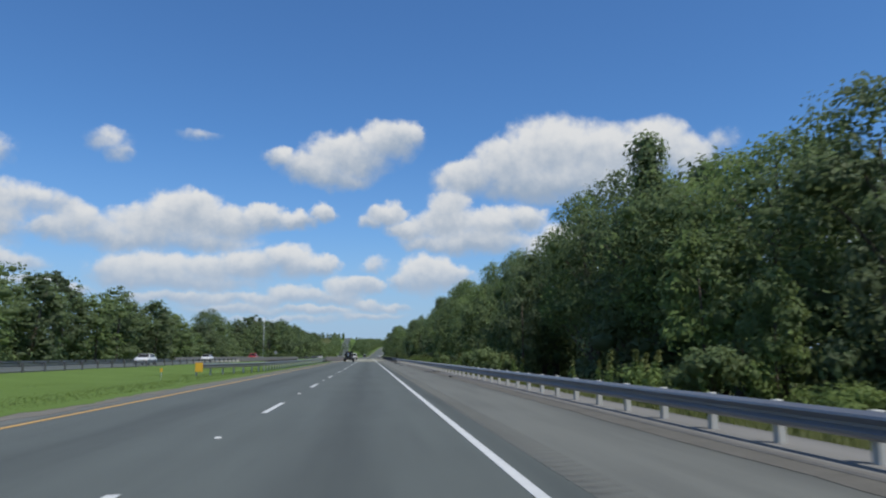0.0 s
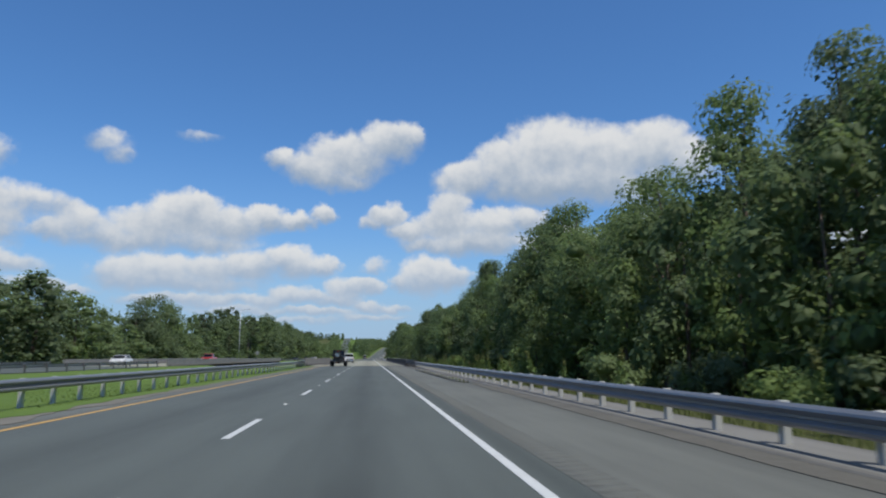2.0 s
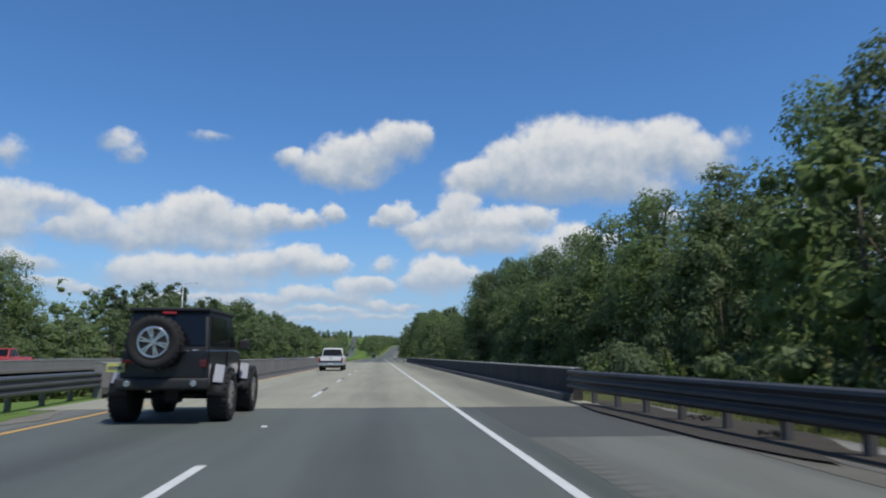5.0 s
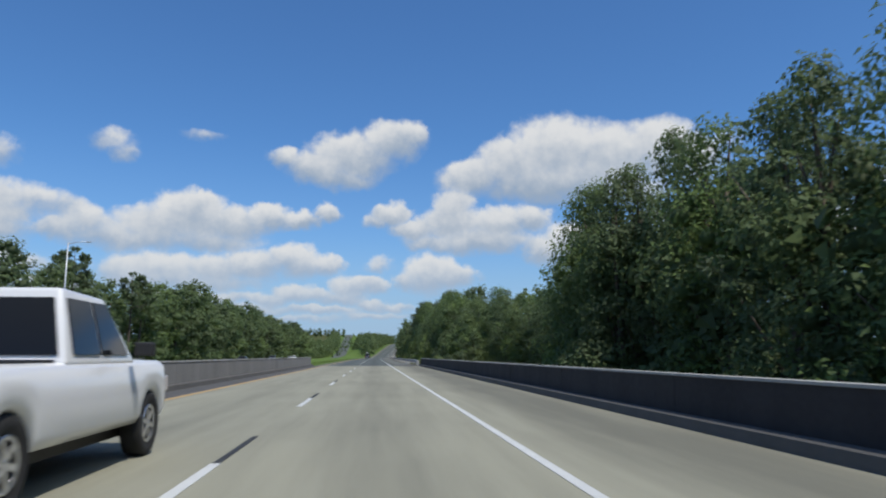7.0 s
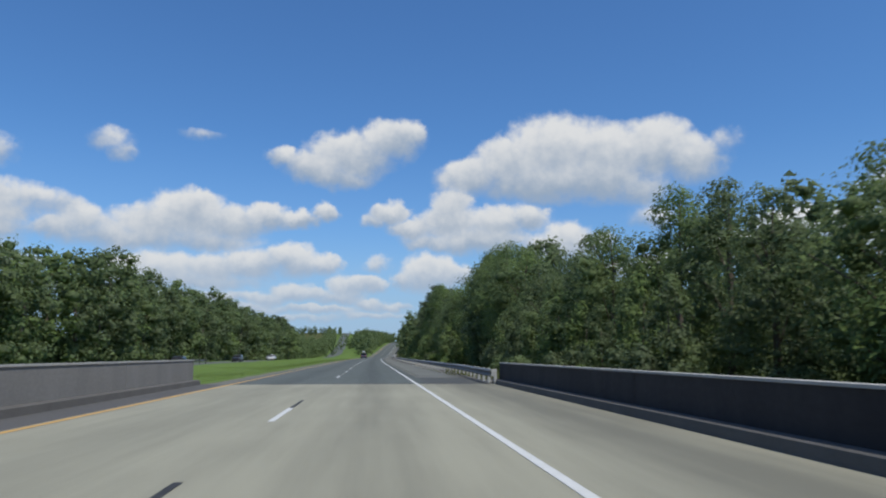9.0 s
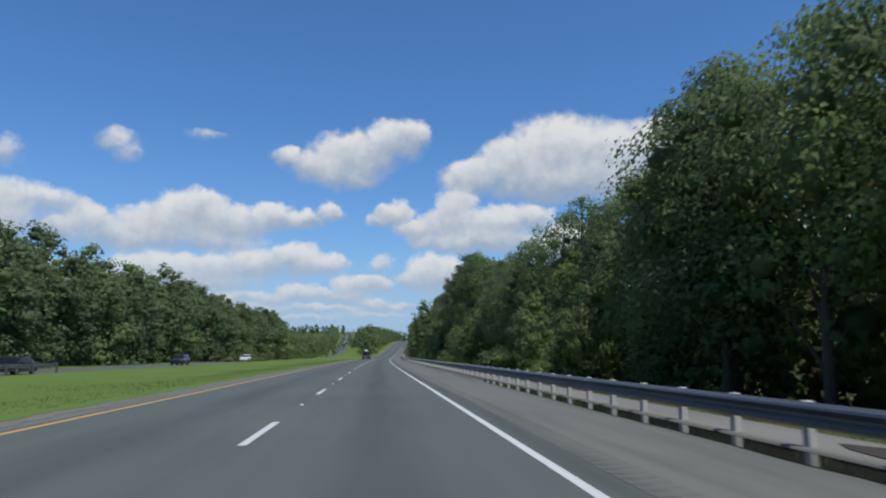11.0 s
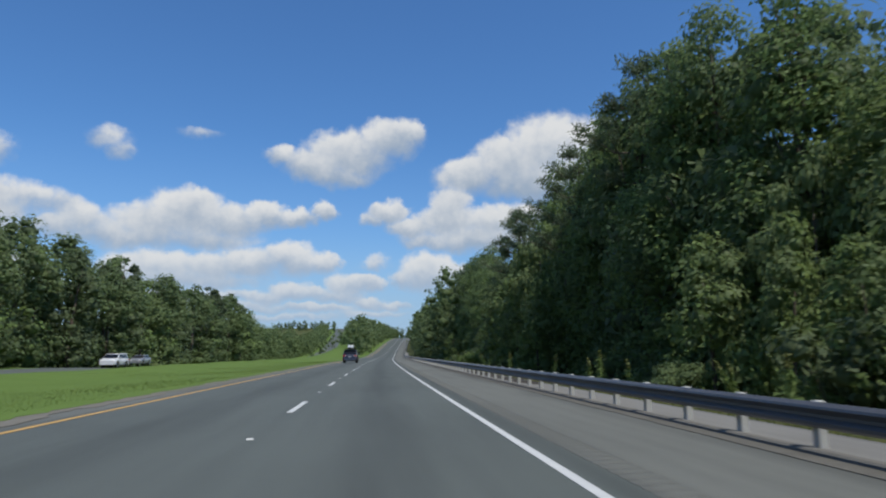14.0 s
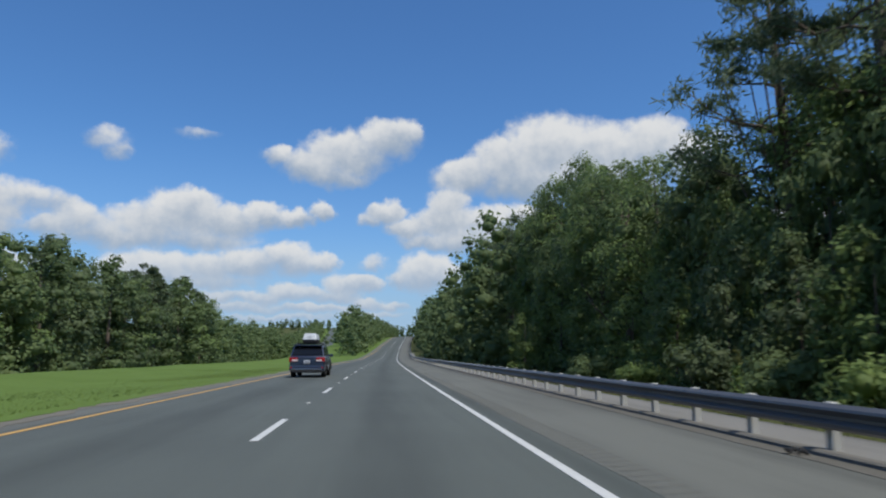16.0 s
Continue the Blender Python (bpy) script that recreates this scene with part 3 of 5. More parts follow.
def leaf_mesh(name, at, out, size, mats, rng, slim=0.55, pick=None, hearts=None):
    """Pointed leaves as one mesh: at, out (N, 3), size (N); hearts: corners and triangles of the clumps' insides."""
    n = len(at)
    out = out / np.maximum(1e-6, np.linalg.norm(out, axis=1))[:, None]
    t = rng.normal(size=(n, 3))
    t[:, 2] -= 0.5
    t -= (t * out).sum(1)[:, None] * out
    t /= np.maximum(1e-6, np.linalg.norm(t, axis=1))[:, None]
    b = np.cross(out, t)
    s = size[:, None]
    v = np.empty((n, 3, 3))
    v[:, 0] = at - t * s * 0.45 - b * s * slim * 0.5
    v[:, 1] = at - t * s * 0.3 + b * s * slim * 0.6 + out * s * 0.1
    v[:, 2] = at + t * s * 0.55
    tri = np.arange(n * 3).reshape(-1, 3)
    v = v.reshape(-1, 3)
    index = np.zeros(n, np.int32) if pick is None else pick.astype(np.int32)
    if hearts is not None:
        tri = np.concatenate([tri, hearts[1] + len(v)])
        v = np.concatenate([v, hearts[0]])
        index = np.concatenate([index, np.zeros(len(hearts[1]), np.int32)])
    me = bpy.data.meshes.new(name)
    me.vertices.add(len(v))
    me.vertices.foreach_set("co", v.ravel())
    me.loops.add(len(tri) * 3)
    me.loops.foreach_set("vertex_index", tri.ravel())
    me.polygons.add(len(tri))
    me.polygons.foreach_set("loop_start", np.arange(len(tri)) * 3)
    me.polygons.foreach_set("material_index", index)
    me.update(calc_edges=True)
    for m in mats:
        me.materials.append(m)
    return me


def lobes_for(rng, height, radius, base, count, cone=False, fat=1.0):
    """Centres and radii of the clumps that make up a crown: rounded, or a narrow cone."""
    lobes = []
    for i in range(count):
        t = (i + rng.random()) / count
        h = base + (1 - base) * t
        w = radius * ((1.02 - t) if cone else math.sqrt(max(0.0, 1.0 - (1.75 * t - 0.72) ** 2 * 0.93)) * rng.uniform(0.75, 1.1))
        a = rng.random() * 2 * math.pi
        size = fat * radius * rng.uniform(0.15, 0.36) * (0.55 + 0.45 * (1 - t) if cone else (1.0 if t < 0.8 else 0.75))
        r = max(0.0, w - 0.5 * size) * math.sqrt(0.25 + 0.75 * rng.random())
        lobes.append((np.array((r * math.cos(a), r * math.sin(a), height * h - size * 0.55)), size))
    return lobes


def crown_points(rng, lobes, leaves, size):
    at, out, ss = [], [], []
    total = sum(r * r for _, r in lobes)
    for c, r in lobes:
        n = int(leaves * r * r / total)
        d = rng.normal(size=(n, 3))
        d /= np.linalg.norm(d, axis=1)[:, None]
        d[:, 2] = np.where(rng.random(n) < 0.45, np.abs(d[:, 2]), d[:, 2])
        k = r * (0.72 + 0.42 * rng.random(n) ** 0.9) * (1 + 0.22 * np.sin(d[:, 0] * 5 + c[0] * 3) * np.cos(d[:, 1] * 4 + c[1] * 3 + c[2]))
        at.append(c + d * k[:, None] * (1, 1, 0.8))
        out.append(d * 0.9 + rng.normal(size=(n, 3)) * 0.3 + (0, 0, 0.3))
        ss.append(size * rng.uniform(0.6, 1.35, n))
    return np.concatenate(at), np.concatenate(out), np.concatenate(ss)


def broad_tree(name, seed, height, radius, base, count, leaves, size, mats, label, vines=0.0, limbs=True, cone=False):
    rng = np.random.default_rng(seed)
    tree = tagged(new(name), label, "tree", "trees beside the highway")
    lobes = lobes_for(rng, height, radius, base, count, cone, 1.3 if limbs else 1.25)
    bm = bmesh.new()
    lean = rng.normal(size=2) * 0.25
    spine = [(lean[0] * k * k, lean[1] * k * k, height * 0.86 * k - 0.6) for k in (0, 0.25, 0.5, 0.75, 1.0)]
    rad = height * 0.017
    root = tube(bm, spine, [rad * q for q in (1.25, 0.9, 0.7, 0.42, 0.15)], 7)
    for c, r in lobes[::4] if limbs else ():
        z = max(0.12 * height, c[2] - 0.22 * height)
        k = min(1.0, z / (height * 0.86))
        a = Vector((lean[0] * k * k, lean[1] * k * k, z - 0.4))
        e = Vector(c)
        tube(bm, [a, a.lerp(e, 0.55) + Vector((0, 0, 0.25)), e], [rad * 0.38, rad * 0.24, rad * 0.07], 5, root)
    part("trunk", bm, M_BARK, tree)
    at, out, ss = crown_points(rng, lobes, leaves, size)
    patch = np.sin(at[:, 0] * 1.3 + seed) + np.sin(at[:, 1] * 1.7) + np.sin(at[:, 2] * 1.1 + seed) + rng.normal(size=len(at)) * 0.7
    pick = (patch > np.quantile(patch, 1 - vines)).astype(np.int32) if len(mats) > 1 else None
    inner = [(c, r) for c, r in lobes if math.hypot(c[0], c[1]) < 0.62 * radius and c[2] < 0.8 * height]
    crown = new("crown", leaf_mesh("crown", at, out, ss, mats, rng, 0.62, pick, shell_points(inner if limbs else lobes, 0.36 if limbs else 0.46)))
    crown.parent = tree
    return tree


def pine_tree(name, seed, height, label, leaves=8200, clumps=20, start=0.5, size=0.30, slim=0.13):
    """A tall bare-trunked pine: crooked limbs that fork, with airy tufts of needles at their ends."""
    rng = np.random.default_rng(seed)
    tree = tagged(new(name), label, "pine tree", "trees beside the highway")
    bm = bmesh.new()
    sway = rng.normal(size=2) * 0.35

    def spine(k):
        return Vector((sway[0] * math.sin(3 * k), sway[1] * math.sin(2.4 * k), height * k))

    rad = height * 0.013
    trunk_root = tube(bm, [spine(k) - Vector((0, 0, 0.6 * (k == 0))) for k in (0, 0.2, 0.4, 0.6, 0.8, 0.97)], [rad * q for q in (1.2, 1.0, 0.85, 0.65, 0.4, 0.12)], 7)
    tufts = [(spine(0.985), 0.05)]
    for i in range(clumps):
        t = (i + 0.6 * rng.random()) / clumps
        h = start + (0.97 - start) * t
        a = i * 2.4 + rng.random()
        reach = height * 0.20 * (1.1 - 0.75 * t) * rng.uniform(0.55, 1.15) + 0.25
        root = spine(h) - Vector((0, 0, 0.35))
        elbow = root + Vector((0.5 * reach * math.cos(a), 0.5 * reach * math.sin(a), reach * rng.uniform(-0.05, 0.12)))
        tube(bm, [root, root.lerp(elbow, 0.5) + Vector((0, 0, 0.05 * reach)), elbow], [rad * 0.32, rad * 0.26, rad * 0.2], 5, trunk_root)
        for turn, far in ((-0.5, 0.55), (0.15, 0.6), (0.7, 0.45)):
            q = a + turn + rng.uniform(-0.2, 0.2)
            tip = elbow + Vector((far * reach * math.cos(q), far * reach * math.sin(q), reach * rng.uniform(0.08, 0.42)))
            tube(bm, [elbow, elbow.lerp(tip, 0.5) - Vector((0, 0, 0.04 * reach)), tip], [rad * 0.17, rad * 0.11, rad * 0.04], 4, trunk_root)
            tufts += [(tip, 0.042 * rng.uniform(0.7, 1.25)), (elbow.lerp(tip, 0.55), 0.034 * rng.uniform(0.6, 1.2))]
    at, out, ss = [], [], []
    for c, r in tufts:
        n = int(leaves / len(tufts))
        d = rng.normal(size=(n, 3))
        d /= np.linalg.norm(d, axis=1)[:, None]
        at.append(np.array(c) + d * (height * r * rng.random(n) ** 0.6)[:, None] * (1, 1, 0.62))
        out.append(np.cross(d, rng.normal(size=(n, 3))) + (0, 0, 0.2))
        ss.append(size * rng.uniform(0.6, 1.3, n))
    part("trunk", bm, M_BARK, tree)
    crown = new("crown", leaf_mesh("crown", np.concatenate(at), np.concatenate(out), np.concatenate(ss), [M_NEEDLE], rng, slim))
    crown.parent = tree
    return tree


def shrub(name, seed, height, radius, leaves, size, mat, label):
    rng = np.random.default_rng(seed)
    lobes = [(np.array((radius * rng.uniform(-0.7, 0.7), radius * rng.uniform(-0.7, 0.7), height * rng.uniform(0.15, 0.75))), radius * rng.uniform(0.35, 0.6)) for _ in range(9)]
    thing = tagged(new(name), label, "shrub", "shrubs at the wood's edge")
    bm = bmesh.new()
    root = None
    for c, r in lobes:
        root = tube(bm, [(c[0] * 0.2, c[1] * 0.2, -0.3), (c[0] * 0.6, c[1] * 0.6, c[2] * 0.6), tuple(c)], [0.03, 0.02, 0.008], 4, root)
    part("stem", bm, M_BARK, thing)
    at, out, ss = crown_points(rng, lobes, leaves, size)
    crown = new("foliage", leaf_mesh("foliage", at, out, ss, [mat], rng, 0.6, None, shell_points(lobes, 0.6)))
    crown.parent = thing
    return thing


def set_tree(proto, used, s, u, scale, turn, wide=1.0, drop=-0.05):
    m = Matrix.Translation(place(s, u, ground_height(s, u) + drop)) @ Matrix.Rotation(turn, 4, "Z") @ Matrix.Diagonal((scale * wide, scale * wide, scale, 1))
    if proto.name not in used:
        used.add(proto.name)
        proto.matrix_world = m
        return proto
    return copy_thing(proto, m @ Matrix.Diagonal((1 / proto.scale.x, 1 / proto.scale.y, 1 / proto.scale.z, 1)))


# crest heights of the wood's edge on the right, every 6 m from s = 0
CREST = [8.5, 8.5, 8.6, 8.7, 8.7, 9.2, 11.1, 11.5, 10.4, 8.9, 9.4, 10.9, 10, 10.8, 9.7, 9.2, 9.2, 11.4, 10.4, 10.4, 8, 8.9, 10.8, 11.6, 10.7, 10,
         9.5, 7.9, 8.7, 9.2, 9.5, 9.6, 9.7, 9.8, 9.9, 10, 10.1, 11.2, 11.7, 11.5, 6.9, 6.7, 6.5, 6.7, 7.2, 8.3, 8.7, 8.6, 7.6, 7.3, 10.3, 11.8, 12.3,
         12.8, 12.3, 8.2, 9.6, 11.8, 11.8, 10.2, 9.2, 11, 10.4, 11, 11.5, 10.2, 13.7, 15.3, 16, 16.6, 15.4, 15.2, 15.1, 13.2, 11.5, 10.3, 10.4, 11.3,
         12.1, 12.9, 13.7, 14.5, 14.9, 15.2, 15.5, 15.8, 16.3, 16.9, 17.4]


def crest(s):
    k = min(len(CREST) - 1.001, max(0.0, s / 6.0))
    i = int(k)
    return CREST[i] + (CREST[i + 1] - CREST[i]) * (k - i)


def open_edge(s):
    """Where low growth stands before the trees; elsewhere the wood's edge is bare and deep in shade."""
    return not any(a < s < b for a, b in ((22, 46), (82, 93), (106, 117), (222, 262), (298, 330), (346, 372), (394, 420), (456, 478)))


def make_woods():
    rng = random.Random(11)
    near = [
        broad_tree("oak_tree", 1, 10, 3.0, 0.06, 57, 12350, 0.18, [M_LEAF, M_VINE], "dense green oak at the wood's edge", 0.2),
        broad_tree("maple_tree", 2, 10, 2.7, 0.04, 54, 11830, 0.175, [M_LEAF_DARK, M_LEAF], "dark green maple leaning over the verge", 0.45),
        broad_tree("sweetgum_tree", 3, 10, 2.3, 0.05, 50, 11050, 0.166, [M_LEAF, M_LEAF_DARK], "slender green sweetgum with an uneven crown", 0.4),
        broad_tree("vine_covered_tree", 4, 10, 2.8, 0.02, 59, 12350, 0.175, [M_LEAF, M_VINE], "tree hung with bright green vines", 0.45),
        broad_tree("willow_oak_tree", 5, 10, 3.2, 0.18, 48, 11440, 0.18, [M_LEAF_DARK, M_LEAF], "broad dark willow oak with gaps in its crown", 0.35),
    ]
    bare = [
        broad_tree("overhanging_oak_tree", 41, 10, 3.4, 0.36, 50, 10660, 0.176, [M_LEAF, M_VINE], "oak with a leafy crown over a bare shaded trunk", 0.3),
        broad_tree("overhanging_maple_tree", 42, 10, 3.1, 0.30, 48, 10140, 0.172, [M_LEAF_DARK, M_LEAF], "dark maple with a bare trunk under its crown", 0.5),
    ]
    tall = [
        broad_tree("water_oak_tree", 16, 14, 3.2, 0.03, 86, 14094, 0.207, [M_LEAF, M_VINE], "tall dense water oak at the wood's edge", 0.3),
        broad_tree("hickory_tree", 17, 14, 2.8, 0.04, 79, 13416, 0.201, [M_LEAF_DARK, M_LEAF], "tall dark hickory with an uneven crown", 0.4),
    ]
    light = [
        broad_tree("laurel_oak_tree", 18, 14, 3.2, 0.02, 89, 15359, 0.198, [M_LEAF, M_VINE], "tall laurel oak overgrown with sunlit vines", 0.55),
        near[3], near[0]]
    low = [
        broad_tree("sapling_thicket", 13, 5, 1.9, 0.02, 31, 3607, 0.186, [M_LEAF, M_VINE], "low thicket of green saplings before the wood", 0.6, False),
        broad_tree("wax_myrtle", 14, 5, 1.7, 0.02, 28, 3510, 0.178, [M_LEAF_DARK, M_LEAF], "bushy dark wax myrtle before the wood", 0.5, False),
    ]
    cedar = broad_tree("red_cedar", 15, 10, 3.2, 0.04, 57, 8320, 0.198, [M_LEAF_DARK, M_LEAF], "narrow pointed cedar above the other trees", 0.4, False, True)
    pines = [pine_tree("pine_tree", 6, 12, "tall pine with a bare trunk and tufted crown"), pine_tree("loblolly_pine", 7, 12, "loblolly pine with open needle tufts", 8200, 15, 0.55)]
    back = [
        broad_tree("forest_tree", 8, 10, 3.1, 0.06, 44, 2905, 0.296, [M_LEAF_DARK, M_LEAF], "dense forest tree behind the wood's edge", 0.4, False),
        broad_tree("forest_maple", 9, 10, 2.7, 0.05, 40, 2905, 0.285, [M_LEAF, M_LEAF_DARK], "green forest tree in the wood", 0.4, False),
        broad_tree("forest_oak", 10, 10, 3.3, 0.08, 44, 2905, 0.296, [M_LEAF, M_VINE], "round-crowned green forest tree", 0.25, False),
    ]
    inner = broad_tree("understorey_tree", 43, 10, 3.1, 0.1, 40, 1500, 0.44, [M_LEAF_DARK, M_LEAF], "shaded tree inside the wood", 0.4, False)
    shaded = broad_tree("shaded_maple_tree", 44, 10, 3.1, 0.16, 40, 2200, 0.34, [M_LEAF_DARK, M_LEAF], "bare-trunked maple inside the wood", 0.4, False)
    far_pine = pine_tree("forest_pine", 12, 12, "tall forest pine with a flat tufted crown", 2600, 12, 0.6, 0.6, 0.3)
    used = set()

    def height_at(s, u):
        return 1.2 + (crest(s) - 1.2) * (u - 0.2) / 13.3 - ground_height(s, u) - 0.05

    # single trees that stand out
    for proto, s, u, top in ((cedar, 32.0, 13.6, 12.0), (cedar, 134, 13.7, 12.4), (pines[0], 450.5, 15.2, 17.8), (pines[1], 445.0, 15.8, 17.6), (pines[0], 420, 15.0, 17.0), (light[0], 404, 15.0, 16.8),
                             (pines[1], 409, 15.4, 18.0), (pines[1], 367, 14.2, 12.0), (pines[0], 472, 16.0, 14.4), (bare[1], 110, 14.6, 12.2), (bare[1], 106, 14.8, 12.6), (near[4], 318, 14.0, 13.4),
                             (near[4], 204, -45.5, 13.6), (near[4], 216, -46.5, 15.2), (near[0], 226, -47.0, 14.2), (tall[0], 232, 14.6, 12.6), (tall[1], 226, 14.4, 12.2)):
        set_tree(proto, used, s, u, (top - ground_height(s, u)) / (12.0 if proto in pines else 14.0 if proto in tall or proto is light[0] else 10.0), rng.uniform(0, 6.28))
    s = 2.0
    while s < 500:
        u = 14.0 + rng.uniform(-0.8, 1.2) + (1.2 if s > 380 else 0) + (1.5 if 160 < s < 262 else 0) + (1.6 if s > 330 and open_edge(s) else 0)
        high = height_at(s, u) * rng.uniform(0.97, 1.04)
        sunny = s > 325
        kind, nominal = (rng.choice(light[:1] + tall[:1] if sunny else tall), 14.0) if high > 12.2 else (rng.choice(light[1:] + near[2:3] if sunny else near), 10.0)
        if not open_edge(s) and high <= 13.5:
            kind, nominal = rng.choice(bare), 10.0
        set_tree(kind, used, s, u, high / nominal, rng.uniform(0, 6.28), min(1.15, 11.5 / high * nominal / 10.0) * rng.uniform(0.92, 1.06))
        s += rng.uniform(4.2, 5.6)
    s = 4.0
    while s < 480:
        u = 10.6 + rng.uniform(-0.4, 0.8)
        if open_edge(s) and not 160 < s < 262:
            set_tree(low[0] if s > 325 and rng.random() < 0.7 else rng.choice(low), used, s, u, min(8.5, height_at(s, u) * (rng.uniform(0.5, 0.86) if s < 330 else rng.uniform(0.4, 0.66))) / 5.0, rng.uniform(0, 6.28), rng.uniform(0.72, 0.95))
        if open_edge(s) and s > 330:
            v = 13.4 + rng.uniform(-0.4, 0.6)
            set_tree(low[0], used, s + 1.8, v, height_at(s, v) * rng.uniform(0.62, 0.84) / 5.0, rng.uniform(0, 6.28), rng.uniform(0.55, 0.7))
        s += rng.uniform(3.0, 4.8)
    s = 6.0
    while s < 570:
        u = 18.5 + rng.uniform(-1.2, 1.5)
        top = height_at(s, u) * 0.86
        if not open_edge(s):
            set_tree(shaded, used, s, u, top * rng.uniform(0.92, 1.02) / 10.0, rng.uniform(0, 6.28))
        elif rng.random() < (0.3 if s > 375 else 0.08):
            set_tree(rng.choice(pines), used, s, u, top * 1.05 / 12.0, rng.uniform(0, 6.28))
        else:
            set_tree(inner, used, s, u, top * rng.uniform(0.9, 1.02) / 10.0, rng.uniform(0, 6.28))
        s += rng.uniform(5.2, 7.6)
    # the wood beyond the opposite lanes
    s = 20.0
    while s < 620:
        u0 = -45.0 + parting(s)
        high = rng.uniform(10.5, 13.0) + (7.0 if s > 430 else 5.6 if s > 340 else 2.6 if s > 280 else 0)
        if rng.random() < 0.10:
            set_tree(far_pine, used, s, u0 + rng.uniform(-2, 2), (high + 2.5) / 12, rng.uniform(0, 6.28))
        else:
            set_tree(rng.choice(back), used, s + rng.uniform(-2, 2), u0 + rng.uniform(-2, 2), high * rng.uniform(0.9, 1.08) / 10, rng.uniform(0, 6.28), 1.4 if high < 14 else 1.15)
        s += rng.uniform(4.8, 6.6)
    # shrubs and vines at the foot of the wood
    bushes = [shrub("shrub", 21, 2.0, 1.5, 1400, 0.215, M_LEAF, "leafy green shrub at the foot of the trees"),
              shrub("shrub", 22, 1.5, 1.4, 1300, 0.2, M_VINE, "bright green vine-covered shrub"),
              shrub("shrub", 23, 2.6, 1.7, 1400, 0.235, M_LEAF_DARK, "dark green shrub in the trees' shade")]
    s = 4.0
    while s < 480:
        if open_edge(s):
            set_tree(rng.choice(bushes), used, s, 9.3 + rng.uniform(-0.7, 0.9), rng.uniform(0.5, 0.95), rng.uniform(0, 6.28), 1.0, 0.0)
        s += rng.uniform(3.4, 6.0)


make_woods()


def far_forest(name, spots, seed, label, leaves=560, size=0.6, lumps=32, fill=0.62, every=2):
    """Far woods as one mesh of leaf clumps: spots of (s, u, height)."""
    rng = np.random.default_rng(seed)
    at, out, ss, hearts = [], [], [], []
    for s, u, h in spots:
        base = np.array(place(s, u, ground_height(s, u)))
        lobes = lobes_for(rng, h, h * 0.30, 0.02, lumps, False, 1.15)
        p, o, z = crown_points(rng, lobes, leaves, size)
        at.append(p + base)
        out.append(o)
        ss.append(z)
        hearts += [(c + base, r) for c, r in lobes]
    ob = new(name, leaf_mesh(name, np.concatenate(at), np.concatenate(out), np.concatenate(ss), [M_LEAF], rng, 0.7, None, shell_points(hearts[::every], fill)))
    return tagged(ob, label, "forest", "", "stuff")


def far_woods():
    rng = random.Random(5)
    right = [(s + rng.uniform(-3, 3), u + rng.uniform(-2, 2), rng.uniform(14.5, 18.5)) for s in range(500, 1000, 7) for u in (12.3, 18)]
    left = [(s + rng.uniform(-3, 3), u + parting(s) + rng.uniform(-2, 2), rng.uniform(14, 17) - 3.0 * (s > 800)) for s in range(620, 1190, 8) for u in (-44, -50)]
    rear = [(s + rng.uniform(-3, 3), -51 + parting(s) + rng.uniform(-2, 2), rng.uniform(12, 14.5) + (7.0 if s > 430 else 5.6 if s > 340 else 2.0 if s > 280 else 0)) for s in range(14, 620, 6)]
    island = []
    for s in range(622, 985, 8):
        u, limit = -11.6, min(-11.6, 5.0 - 0.0505 * (s - 424) - bend(s))
        while u >= limit - 0.1:
            island.append((s + rng.uniform(-3, 3), u + rng.uniform(-0.6, 0.6), max(8.5, 15.8 - 0.024 * (s - 620)) * rng.uniform(0.86, 1.04)))
            u -= 4.2
    end = [(k + rng.uniform(0, 12), u + rng.uniform(-3, 3), rng.uniform(10, 13)) for k in (985, 1010, 1030) for u in range(-50, 70, 5) if abs(u + 2) > 9 or k > 1000]
    end += [(k + rng.uniform(0, 12), u + parting(1200) + rng.uniform(-3, 3), rng.uniform(8, 11)) for k in (1215, 1240) for u in range(-110, 20, 6) if abs(u + 32) > 8]
    wide = [(s + rng.uniform(-6, 6), u + rng.uniform(-4, 4), rng.uniform(12, 16)) for s in range(-40, 1150, 26) for u in (-60, -74, 40, 54)]
    # the row at 26.5 and the oversized hearts are added to keep sun out
    deep = [(s + rng.uniform(-3, 3), u + rng.uniform(-2, 2), crest(s) * rng.uniform(0.8, 1.0)) for s in range(0, 620, 7) for u in (23, 26.5, 30)]
    deep += [(s + rng.uniform(-1, 1), 20.8 + rng.uniform(-0.8, 0.8), rng.uniform(6.5, 8.0)) for s in range(20, 480, 4) if not open_edge(s)]
    far_forest("forest_behind", deep, 35, "woods behind the roadside trees, thickened to block the sun", 110, 0.62, 14, 1.1, 1)
    far_forest("forest_rear_west", rear, 36, "woods behind the trees of the opposite side", 540, 0.54)
    far_forest("forest_east", right, 31, "far dark green woods along the highway")
    far_forest("forest_west", left, 32, "far dark green woods beyond the opposite lanes")
    far_forest("forest_median", island, 33, "stand of trees in the widening median", 260, 0.8, 22)
    far_forest("forest_end", end, 34, "far woods closing the view", 420, 1.0, 20)
    far_forest("forest_wide", wide, 37, "woods reaching away on both sides", 70, 1.2, 12, 0.8)


far_woods()

